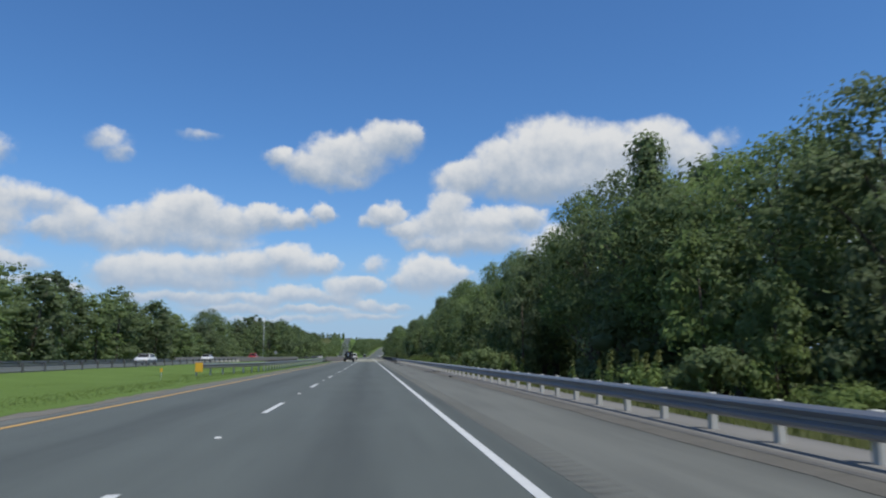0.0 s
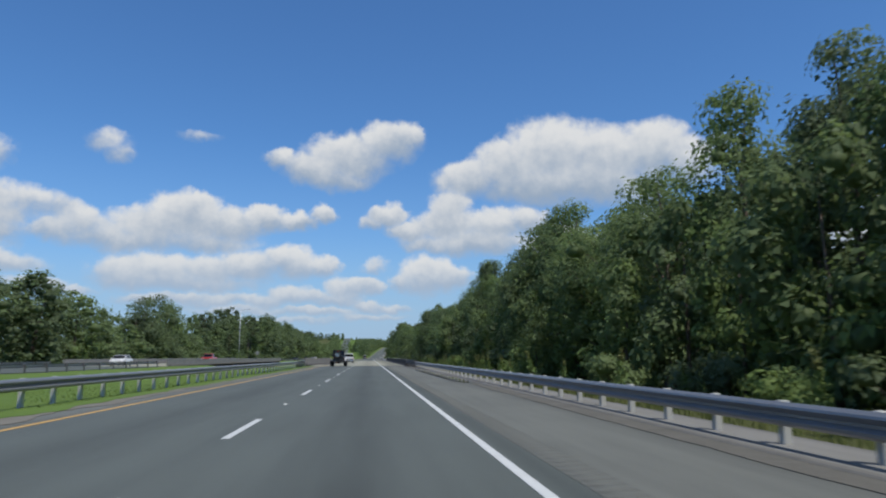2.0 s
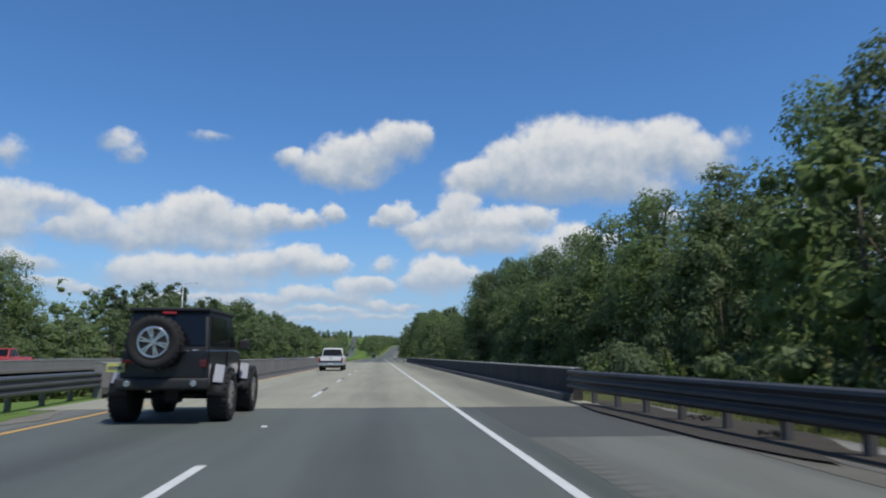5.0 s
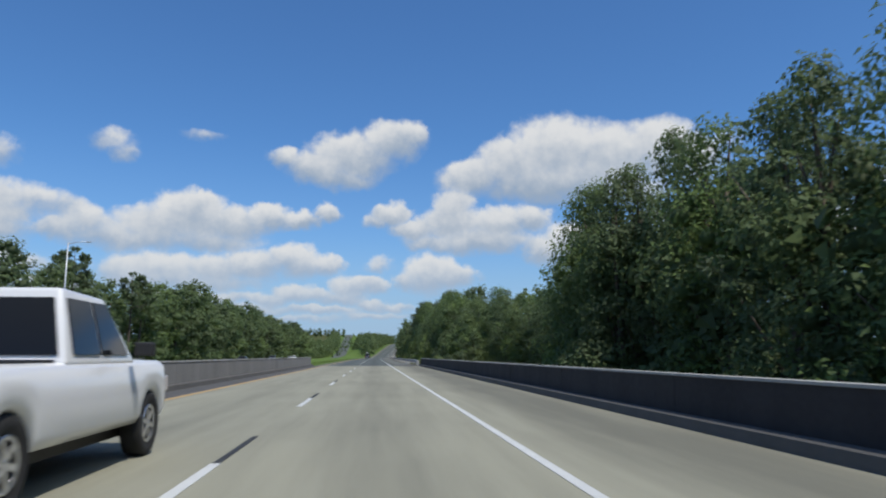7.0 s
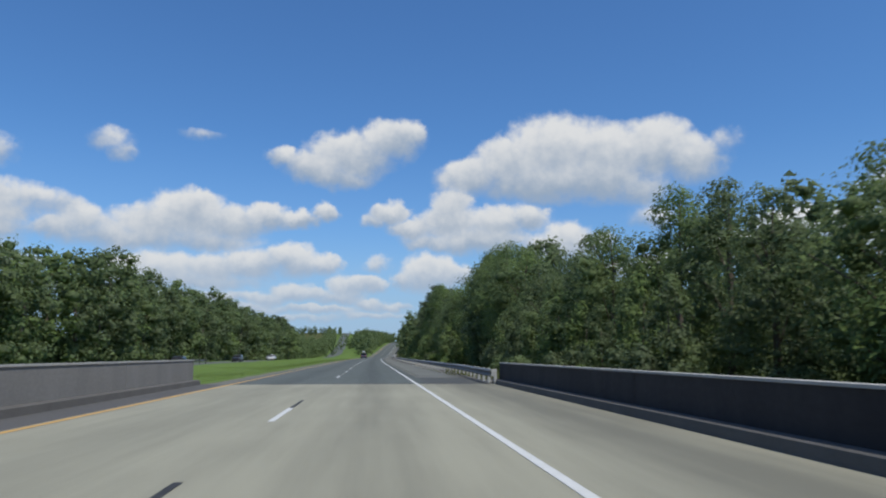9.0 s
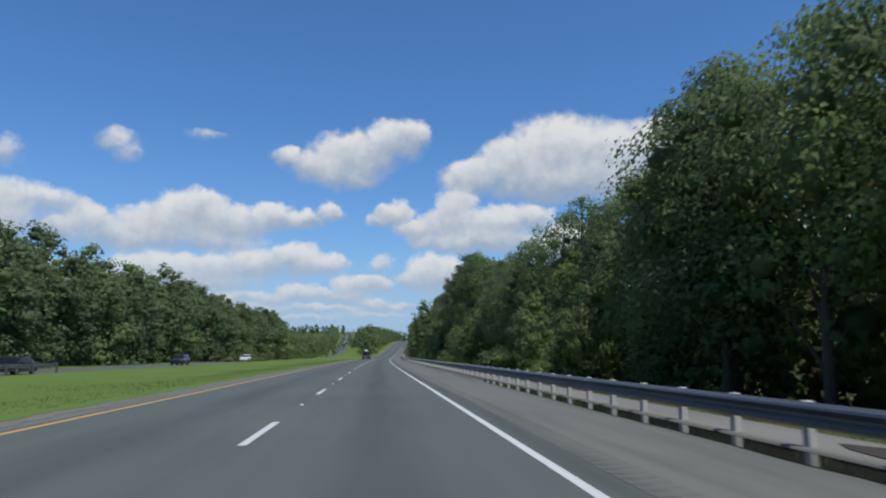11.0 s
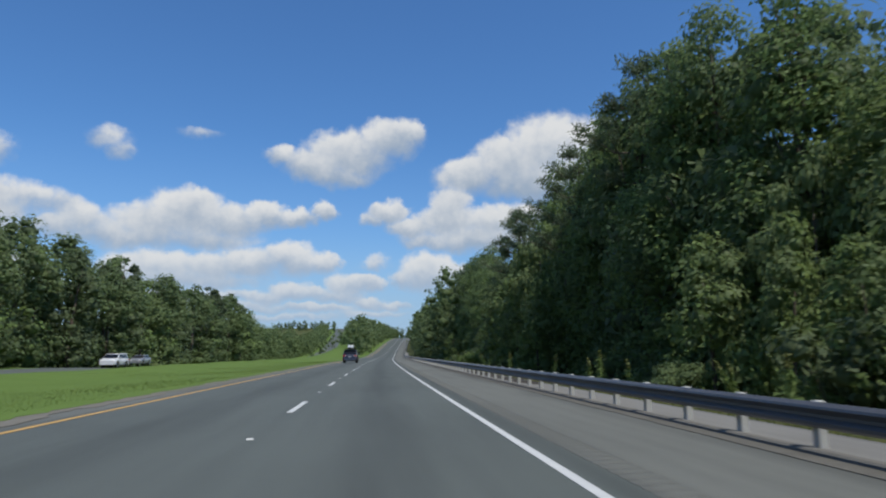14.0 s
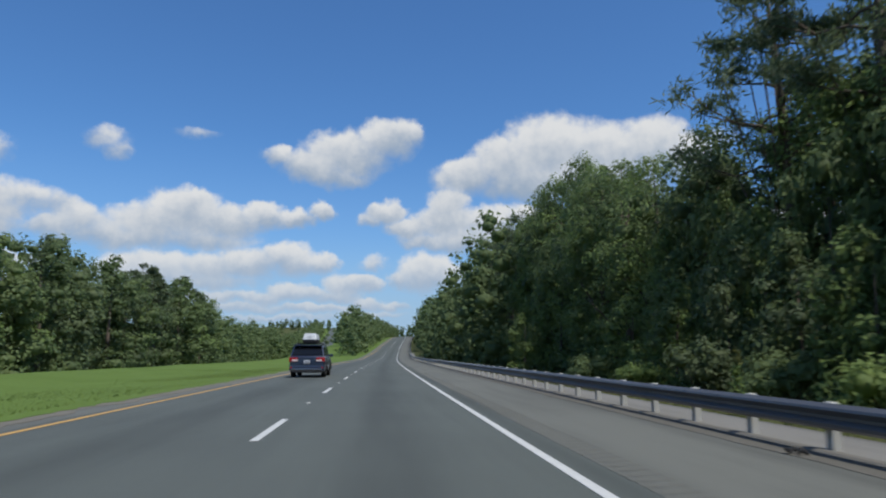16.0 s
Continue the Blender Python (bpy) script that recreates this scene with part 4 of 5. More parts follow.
# ---------------------------------------------------------------- vehicles
M_JEEP = material("near_black_paint", (0.010, 0.010, 0.013), 0.38, var=0.15, scale=1.2, coat=0.25)
M_HARDTOP = material("black_hardtop", (0.012, 0.012, 0.013), 0.55, var=0.2, fine=60, bump=0.15)
M_PLASTIC = material("dark_plastic", (0.018, 0.018, 0.019), 0.6, var=0.2)
M_GREYTRIM = material("grey_fender_panel", (0.32, 0.33, 0.36), 0.35, 0.3, var=0.15)
M_RUBBER = material("tyre_rubber", (0.016, 0.016, 0.016), 0.85, var=0.3, fine=40, bump=0.4)
M_CHROME = material("bright_alloy", (0.72, 0.72, 0.73), 0.22, 0.9, var=0.1)
M_BLUE = material("dusty_blue_paint", (0.030, 0.044, 0.085), 0.32, 0.25, var=0.12, coat=0.7)
M_CARWHITE = material("white_car_paint", (0.78, 0.78, 0.77), 0.3, var=0.06, coat=0.6)
M_CARSILVER = material("silver_car_paint", (0.42, 0.43, 0.44), 0.3, 0.5, var=0.08, coat=0.6)
M_CARDARK = material("dark_car_paint", (0.03, 0.033, 0.04), 0.3, 0.2, var=0.1, coat=0.6)
M_CARRED = material("red_car_paint", (0.42, 0.03, 0.02), 0.35, var=0.1, coat=0.5)
M_GLASS = material("dark_car_glass", (0.008, 0.009, 0.011), 0.08, var=0.05, spec=0.35)
M_LAMP_RED = material("red_lamp_lens", (0.38, 0.015, 0.018), 0.15, var=0.15, coat=0.5)
M_LAMP_SMOKED = material("smoked_lamp_lens", (0.09, 0.012, 0.014), 0.2, var=0.15, coat=0.4)
M_LAMP_CLEAR = material("clear_lamp_lens", (0.72, 0.66, 0.64), 0.12, var=0.1, coat=0.5)
M_PLATE = material("pale_plate", (0.66, 0.68, 0.70), 0.45, var=0.1)
M_PLATE_YELLOW = material("yellow_green_plate", (0.55, 0.56, 0.16), 0.45, var=0.2)
M_BAR = material("dark_bars", (0.05, 0.07, 0.12), 0.6, var=0.1)
M_ROOFBOX = material("pale_grey_roof_box", (0.50, 0.53, 0.55), 0.4, var=0.08)


def lathe(bm, profile, sides=24, x=0.0, centre=(0, 0), caps=True):
    """Turns (x, radius) about the x axis; centre: y and z of the axle."""
    rings = []
    for px, r in profile:
        rings.append([bm.verts.new((x + px, centre[0] + r * math.cos(a), centre[1] + r * math.sin(a))) for a in (2 * math.pi * k / sides for k in range(sides))])
    for a, b in zip(rings, rings[1:]):
        for k in range(sides):
            bm.faces.new((a[k], a[(k + 1) % sides], b[(k + 1) % sides], b[k])).smooth = True
    for ring in (rings[0], rings[-1]) if caps else ():
        bm.faces.new(ring)
    bmesh.ops.recalc_face_normals(bm, faces=bm.faces)


def blend_box(bm, lo, hi, bevel=0.03, taper=(1.0, 1.0), shift=0.0):
    """A rounded box from corner lo to corner hi; taper: the top's width and length against the base; shift: of the top along y."""
    c = [(a + b) / 2 for a, b in zip(lo, hi)]
    verts = box(bm, c, [b - a for a, b in zip(lo, hi)])
    for v in verts:
        if v.co.z > c[2]:
            v.co.x = c[0] + (v.co.x - c[0]) * taper[0]
            v.co.y = c[1] + (v.co.y - c[1]) * taper[1] + shift
    if bevel:
        edges = list({e for v in verts for e in v.link_edges})
        bmesh.ops.bevel(bm, geom=edges, offset=bevel, segments=3, profile=0.6, affect="EDGES")


def panel(bm, pts, out, thick=0.012):
    """A flat pane with thickness through pts, proud along out."""
    out = Vector(out).normalized() * thick
    a = [bm.verts.new(Vector(p) - out * 0.5) for p in pts]
    b = [bm.verts.new(Vector(p) + out) for p in pts]
    bm.faces.new(a[::-1])
    bm.faces.new(b)
    for i in range(len(a)):
        j = (i + 1) % len(a)
        bm.faces.new((a[i], a[j], b[j], b[i]))
    bmesh.ops.recalc_face_normals(bm, faces=bm.faces)


def wheel(parent, x, y, radius, width, side, spokes=6, rim=0.62, lugs=0, twin=False):
    """A tyre with a spoked alloy rim; side: 1 where the outside faces +x."""
    bm = bmesh.new()
    w, r = width / 2, radius
    lathe(bm, [(-w * 0.7, r * rim), (-w * 0.95, r * 0.72), (-w, r * 0.86), (-w * 0.86, r * 0.97), (-w * 0.5, r), (w * 0.5, r), (w * 0.86, r * 0.97), (w, r * 0.86), (w * 0.95, r * 0.72), (w * 0.7, r * rim)], 32)
    for k in range(lugs):
        a = 2 * math.pi * k / lugs
        for q in (-1, 1):
            box_at = Matrix.Rotation(a + (0.05 if q > 0 else 0), 4, "X") @ Matrix.Translation((q * w * 0.62, 0, r))
            bmesh.ops.create_cube(bm, size=1.0, matrix=box_at @ Matrix.Diagonal((w * 0.6, r * 0.09, r * 0.035, 1)))
    tyre = part("wheel", bm, M_RUBBER, parent)
    tyre.location = (x, y, radius)
    bm = bmesh.new()
    s = side
    lathe(bm, [(s * w * 0.70, r * rim), (s * w * 0.86, r * (rim + 0.01)), (s * w * 0.86, r * (rim - 0.045)), (s * w * 0.35, r * (rim - 0.08)), (s * w * 0.3, r * 0.02)], 32, caps=False)
    hub = part("rim", bm, M_PLASTIC if twin else M_CHROME, tyre)
    bm = bmesh.new()
    lathe(bm, [(s * w * 0.84, r * (rim + 0.005)), (s * w * 0.90, r * (rim - 0.01)), (s * w * 0.80, r * (rim - 0.085))], 32, caps=False)
    lathe(bm, [(s * w * 0.5, r * 0.15), (s * w * 0.8, r * 0.13), (s * w * 0.84, r * 0.06)], 16)
    for k in range(spokes):
        a = 2 * math.pi * (k + 0.25) / spokes
        for q in ((-0.13, 0.13) if twin else (0.0,)):
            m = Matrix.Rotation(a + q, 4, "X") @ Matrix.Translation((s * w * 0.72, 0, r * (rim * 0.55)))
            bmesh.ops.create_cube(bm, size=1.0, matrix=m @ Matrix.Diagonal((w * 0.22, r * (0.07 if twin else 0.13), r * (rim - 0.16), 1)))
    part("spoke_star", bm, M_CHROME, tyre, "bright alloy spokes")
    return tyre


def plate(parent, y, z, x=0.0, mat=None, turn=0):
    """A number plate with plain bars for its characters, facing -y."""
    bm = bmesh.new()
    blend_box(bm, (x - 0.155, y - 0.012, z - 0.078), (x + 0.155, y + 0.012, z + 0.078), 0.006)
    p = part("number_plate", bm, mat or M_PLATE, parent)
    for i, w in enumerate((0.03, 0.03, 0.03, 0.03, 0.03, 0.03)):
        bm = bmesh.new()
        box(bm, (x - 0.1 + i * 0.04, y - 0.0145, z - 0.005), (w, 0.004, 0.06))
        part("bar", bm, M_BAR, p)
    return p


def loft(bm, stations, closed=True):
    rings = [[bm.verts.new(p) for p in st] for st in stations]
    for a, b in zip(rings, rings[1:]):
        n = len(a)
        for i in range(n):
            bm.faces.new((a[i], a[(i + 1) % n], b[(i + 1) % n], b[i])).smooth = True
    bm.faces.new(rings[0])
    bm.faces.new(rings[-1][::-1])
    bmesh.ops.recalc_face_normals(bm, faces=bm.faces)


def lower_body(length, width, belt, hood, sill, axles, arch, rear_belt=None, nose=0.55, tail=0.25):
    """The body up to the window line with real wheel arches. y from -length/2 (tail) to length/2 (nose)."""
    h = length / 2
    ys = sorted({-h, -h + 0.05, -h + 0.16, -h + 0.4, h - 0.05, h - 0.2, h - 0.5, h - 1.0, h - 1.4, 0.0, -0.4, 0.4, *(a + arch * math.cos(q) for a in axles for q in (math.pi * k / 12 for k in range(13)))})
    out = []
    for y in ys:
        zb = sill
        for a in axles:
            if abs(y - a) < arch:
                zb = max(zb, 0.33 + math.sqrt(max(0.0, arch * arch - (y - a) ** 2)))
        end_t, end_n = max(0.0, 1 - (y + h) / 0.4), max(0.0, 1 - (h - y) / 0.5)
        w = width / 2 * (1 - 0.12 * end_t ** 2 - 0.2 * end_n ** 2)
        k = min(1.0, max(0.0, (y - (h - 1.45)) / 1.1))
        top = belt + (hood - belt) * k - nose * 0.35 * end_n ** 2 - tail * 0.3 * end_t ** 2
        zb = min(zb + 0.12 * end_t ** 2 + 0.1 * end_n ** 2, top - 0.12)
        mid = zb + (top - zb) * 0.5
        out.append([(-w * 0.94, y, zb), (-w * 0.995, y, zb + (top - zb) * 0.14), (-w, y, mid), (-w * 0.97, y, top - 0.06), (-w * 0.90, y, top), (-w * 0.4, y, top + 0.02),
                    (w * 0.4, y, top + 0.02), (w * 0.90, y, top), (w * 0.97, y, top - 0.06), (w, y, mid), (w * 0.995, y, zb + (top - zb) * 0.14), (w * 0.94, y, zb)])
    bm = bmesh.new()
    loft(bm, out)
    return bm


def cabin(width, belt, roof, y_rear, y_rear_top, y_front_top, y_front, tuck=0.80):
    """The upper body shell; returns the mesh and a function giving points on its sides."""
    w0, w1 = width / 2 * 0.93, width / 2 * tuck
    bm = bmesh.new()
    low = [(-w0, y_rear, belt - 0.03), (w0, y_rear, belt - 0.03), (w0, y_front, belt - 0.03), (-w0, y_front, belt - 0.03)]
    high = [(-w1, y_rear_top, roof), (w1, y_rear_top, roof), (w1, y_front_top, roof - 0.03), (-w1, y_front_top, roof - 0.03)]
    loft(bm, [low, high])
    bmesh.ops.bevel(bm, geom=bm.edges[:], offset=0.045, segments=3, profile=0.6, affect="EDGES")

    def side(sign, y, t):
        """A point on the side, t from the belt (0) to the roof (1)."""
        return (sign * (w0 + (w1 - w0) * t), y, belt + (roof - belt) * t)

    def end(x, t, rear=True):
        y = y_rear + (y_rear_top - y_rear) * t if rear else y_front + (y_front_top - y_front) * t
        return (x * (w0 + (w1 - w0) * t), y, belt + (roof - belt) * t)

    return bm, side, end


def windows(parent, side, end, spans, y_ends, low=0.10, high=0.88, rear=True, slope=(0, -1, 0.35)):
    """Side panes over spans of (rear low, rear high, front low, front high) y; windscreen and rear window."""
    for sign in (-1, 1):
        for a, b, c, d in spans:
            bm = bmesh.new()
            panel(bm, [side(sign, a, low), side(sign, b, high), side(sign, d, high), side(sign, c, low)], (sign, 0, 0.25))
            part("side_window", bm, M_GLASS, parent)
    for back in (True, False):
        if back and not rear:
            continue
        bm = bmesh.new()
        panel(bm, [end(-0.93, low, back), end(0.93, low, back), end(0.91, high, back), end(-0.91, high, back)], slope if back else (0, 1, 0.6))
        part("rear_window" if back else "windscreen", bm, M_GLASS, parent)


def common(car, width, length, axles, radius, tyre, spokes=10, rim=0.66):
    bm = bmesh.new()
    box(bm, (0, 0, 0.42), (width * 0.66, length * 0.86, 0.36))
    part("underbody", bm, M_PLASTIC, car)
    for a in axles:
        for s in (-1, 1):
            wheel(car, s * (width / 2 - tyre / 2 - 0.02), a, radius, tyre, s, spokes, rim)


def mirrors(car, x, y, z, mat):
    for s in (-1, 1):
        bm = bmesh.new()
        blend_box(bm, (s * x - 0.10, y - 0.06, z - 0.07), (s * x + 0.10, y + 0.08, z + 0.08), 0.025)
        part("mirror", bm, mat, car)


def saloon(name, paint, label, length=4.7, width=1.82, roof=1.46):
    car = tagged(new(name), label, "car", "cars on the highway")
    ax = (-length * 0.28, length * 0.30)
    part("body", lower_body(length, width, 0.95, 0.88, 0.24, ax, 0.37), paint, car)
    bm, side, end = cabin(width, 0.95, roof, -1.75, -1.0, 0.45, 1.25)
    part("cabin", bm, paint, car)
    windows(car, side, end, [(-1.35, -0.95, -0.15, -0.15), (-0.07, -0.07, 1.0, 0.48)], None)
    common(car, width, length, ax, 0.33, 0.21)
    mirrors(car, width / 2 + 0.05, 0.75, 1.0, paint)
    for s in (-1, 1):
        bm = bmesh.new()
        blend_box(bm, (s * 0.66 - 0.17, -length / 2 - 0.005, 0.66), (s * 0.66 + 0.17, -length / 2 + 0.2, 0.82), 0.02)
        part("tail_lamp", bm, M_LAMP_RED, car)
        bm = bmesh.new()
        blend_box(bm, (s * 0.58 - 0.2, length / 2 - 0.3, 0.58), (s * 0.58 + 0.2, length / 2 - 0.02, 0.72), 0.02)
        part("headlamp", bm, M_LAMP_CLEAR, car)
    plate(car, -length / 2 - 0.008, 0.6)
    return car


def wagon(name, paint, label, box_on_roof=False):
    """A raised estate car; with a roof box where it carries one."""
    L, W = 4.82, 1.84
    h = L / 2
    car = tagged(new(name), label, "car", "cars on the highway")
    ax = (-1.36, 1.38)
    part("body", lower_body(L, W, 1.06, 1.0, 0.30, ax, 0.40), paint, car)
    bm, side, end = cabin(W, 1.06, 1.63, -h + 0.12, -h + 0.62, 0.55, 1.35, 0.80)
    part("cabin", bm, paint, car)
    windows(car, side, end, [(-2.0, -1.72, -1.25, -1.25), (-1.17, -1.17, -0.15, -0.15), (-0.07, -0.07, 1.08, 0.58)], None, 0.08, 0.86, True, (0, -1, 0.8))
    common(car, W, L, ax, 0.35, 0.23, 5, 0.68)
    mirrors(car, W / 2 + 0.06, 0.85, 1.1, paint)
    bm = bmesh.new()
    blend_box(bm, (-0.70, -h + 0.38, 1.60), (0.70, -h + 0.68, 1.655), 0.02)
    part("roof_spoiler", bm, paint, car)
    bm = bmesh.new()
    blend_box(bm, (-0.88, -h - 0.03, 0.36), (0.88, -h + 0.3, 0.60), 0.05)
    part("rear_bumper", bm, paint, car)
    bm = bmesh.new()
    blend_box(bm, (-0.80, -h - 0.045, 0.26), (0.80, -h + 0.3, 0.40), 0.04)
    part("bumper_skirt", bm, M_PLASTIC, car, "dark plastic lower bumper")
    bm = bmesh.new()
    blend_box(bm, (-0.74, -h - 0.05, 0.41), (0.74, -h + 0.0, 0.435), 0.008)
    part("bumper_strip", bm, M_CHROME, car, "bright strip across the bumper")
    bm = bmesh.new()
    blend_box(bm, (-0.36, -h - 0.012, 0.70), (0.36, -h + 0.10, 0.90), 0.02)
    part("plate_recess", bm, M_BLUE, car)
    plate(car, -h - 0.02, 0.79)
    bm = bmesh.new()
    blend_box(bm, (-0.30, -h + 0.0, 0.935), (0.30, -h + 0.1, 0.965), 0.01)
    part("tailgate_grip", bm, M_CHROME, car)
    for s in (-1, 1):
        bm = bmesh.new()
        blend_box(bm, (s * 0.68 - 0.22, -h - 0.01, 0.79), (s * 0.68 + 0.22, -h + 0.34, 1.01), 0.03)
        lamp = part("tail_lamp", bm, M_LAMP_RED, car, "red tail lamp with a clear lower band")
        bm = bmesh.new()
        blend_box(bm, (s * 0.60 - 0.15, -h - 0.025, 0.82), (s * 0.60 + 0.15, -h + 0.05, 0.90), 0.015)
        part("clear_band", bm, M_LAMP_CLEAR, lamp)
        bm = bmesh.new()
        blend_box(bm, (s * 0.78 - 0.05, -h - 0.04, 0.47), (s * 0.78 + 0.05, -h + 0.05, 0.54), 0.012)
        part("reflector", bm, M_LAMP_RED, car)
        bm = bmesh.new()
        tube(bm, [(s * 0.64, -1.75, 1.64), (s * 0.64, -1.6, 1.70), (s * 0.64, 0.2, 1.70), (s * 0.64, 0.4, 1.62)], [0.022] * 4, 8)
        part("roof_rail", bm, M_PLASTIC, car)
        bm = bmesh.new()
        blend_box(bm, (s * 0.62 - 0.2, h - 0.4, 0.68), (s * 0.62 + 0.2, h - 0.06, 0.84), 0.03)
        part("headlamp", bm, M_LAMP_CLEAR, car)
        for a in ax:
            bm = bmesh.new()
            pts = [(s * (W / 2 + 0.004), a + 0.42 * math.cos(q), 0.34 + 0.41 * math.sin(q)) for q in (math.pi * k / 12 for k in range(13))]
            tube(bm, pts, [0.03] * 13, 6)
            part("arch_trim", bm, M_PLASTIC, car)
    if box_on_roof:
        for y in (-1.2, -0.3):
            bm = bmesh.new()
            blend_box(bm, (-0.66, y - 0.04, 1.70), (0.66, y + 0.04, 1.76), 0.012)
            part("crossbar", bm, M_PLASTIC, car)
        bm = bmesh.new()
        blend_box(bm, (-0.36, -1.38, 1.765), (0.36, 0.55, 1.92), 0.04, (1.04, 1.02))
        pod = part("roof_box_base", bm, M_PLASTIC, car, "dark underside of the roof box")
        bm = bmesh.new()
        blend_box(bm, (-0.39, -1.42, 1.925), (0.39, 0.62, 2.26), 0.06, (0.74, 0.82), 0.02)
        part("roof_box_lid", bm, M_ROOFBOX, car, "pale grey tapered roof box lid")
        bm = bmesh.new()
        box(bm, (0, -1.36, 2.07), (0.18, 0.03, 0.03))
        part("mark", bm, M_BAR, pod)
    return car


def pickup(name, paint, label):
    L, W = 5.6, 1.98
    h = L / 2
    car = tagged(new(name), label, "pickup truck", "cars on the highway")
    ax = (-1.55, 1.85)
    part("body", lower_body(L, W, 1.12, 1.12, 0.42, ax, 0.44, None, 0.3, 0.05), paint, car)
    bm, side, end = cabin(W, 1.12, 1.82, -0.55, -0.30, 0.75, 1.35, 0.74)
    part("cabin", bm, paint, car)
    windows(car, side, end, [(-0.35, -0.25, 0.3, 0.3), (0.36, 0.36, 1.1, 0.72)], None, 0.1, 0.86, True, (0, -1, 0.15))
    bm = bmesh.new()
    blend_box(bm, (-0.86, -h + 0.08, 1.09), (0.86, -0.62, 1.15), 0.02)
    part("bed_cover", bm, M_PLASTIC, car, "dark cover over the pickup bed")
    common(car, W, L, ax, 0.38, 0.25, 6, 0.58)
    mirrors(car, W / 2 + 0.14, 0.95, 1.25, M_PLASTIC)
    bm = bmesh.new()
    blend_box(bm, (-0.80, -h - 0.015, 0.80), (0.80, -h + 0.05, 1.12), 0.03)
    gate = part("tailgate", bm, paint, car)
    bm = bmesh.new()
    blend_box(bm, (-0.12, -h - 0.035, 0.98), (0.12, -h - 0.01, 1.04), 0.01)
    part("handle", bm, M_PLASTIC, gate)
    bm = bmesh.new()
    blend_box(bm, (-0.98, -h - 0.17, 0.44), (0.98, -h + 0.05, 0.64), 0.03)
    part("rear_bumper", bm, M_CHROME, car, "chrome step bumper")
    bm = bmesh.new()
    blend_box(bm, (-0.92, -h - 0.022, 0.62), (0.92, -h + 0.02, 0.80), 0.01)
    part("bumper_pad", bm, M_PLASTIC, car)
    plate(car, -h - 0.185, 0.54)
    for s in (-1, 1):
        bm = bmesh.new()
        blend_box(bm, (s * 0.88 - 0.075, -h - 0.012, 0.70), (s * 0.88 + 0.075, -h + 0.1, 1.04), 0.02)
        part("tail_lamp", bm, M_LAMP_RED, car)
        bm = bmesh.new()
        blend_box(bm, (s * 0.72 - 0.18, h - 0.25, 0.72), (s * 0.72 + 0.18, h - 0.02, 0.92), 0.02)
        part("headlamp", bm, M_LAMP_CLEAR, car)
    return car


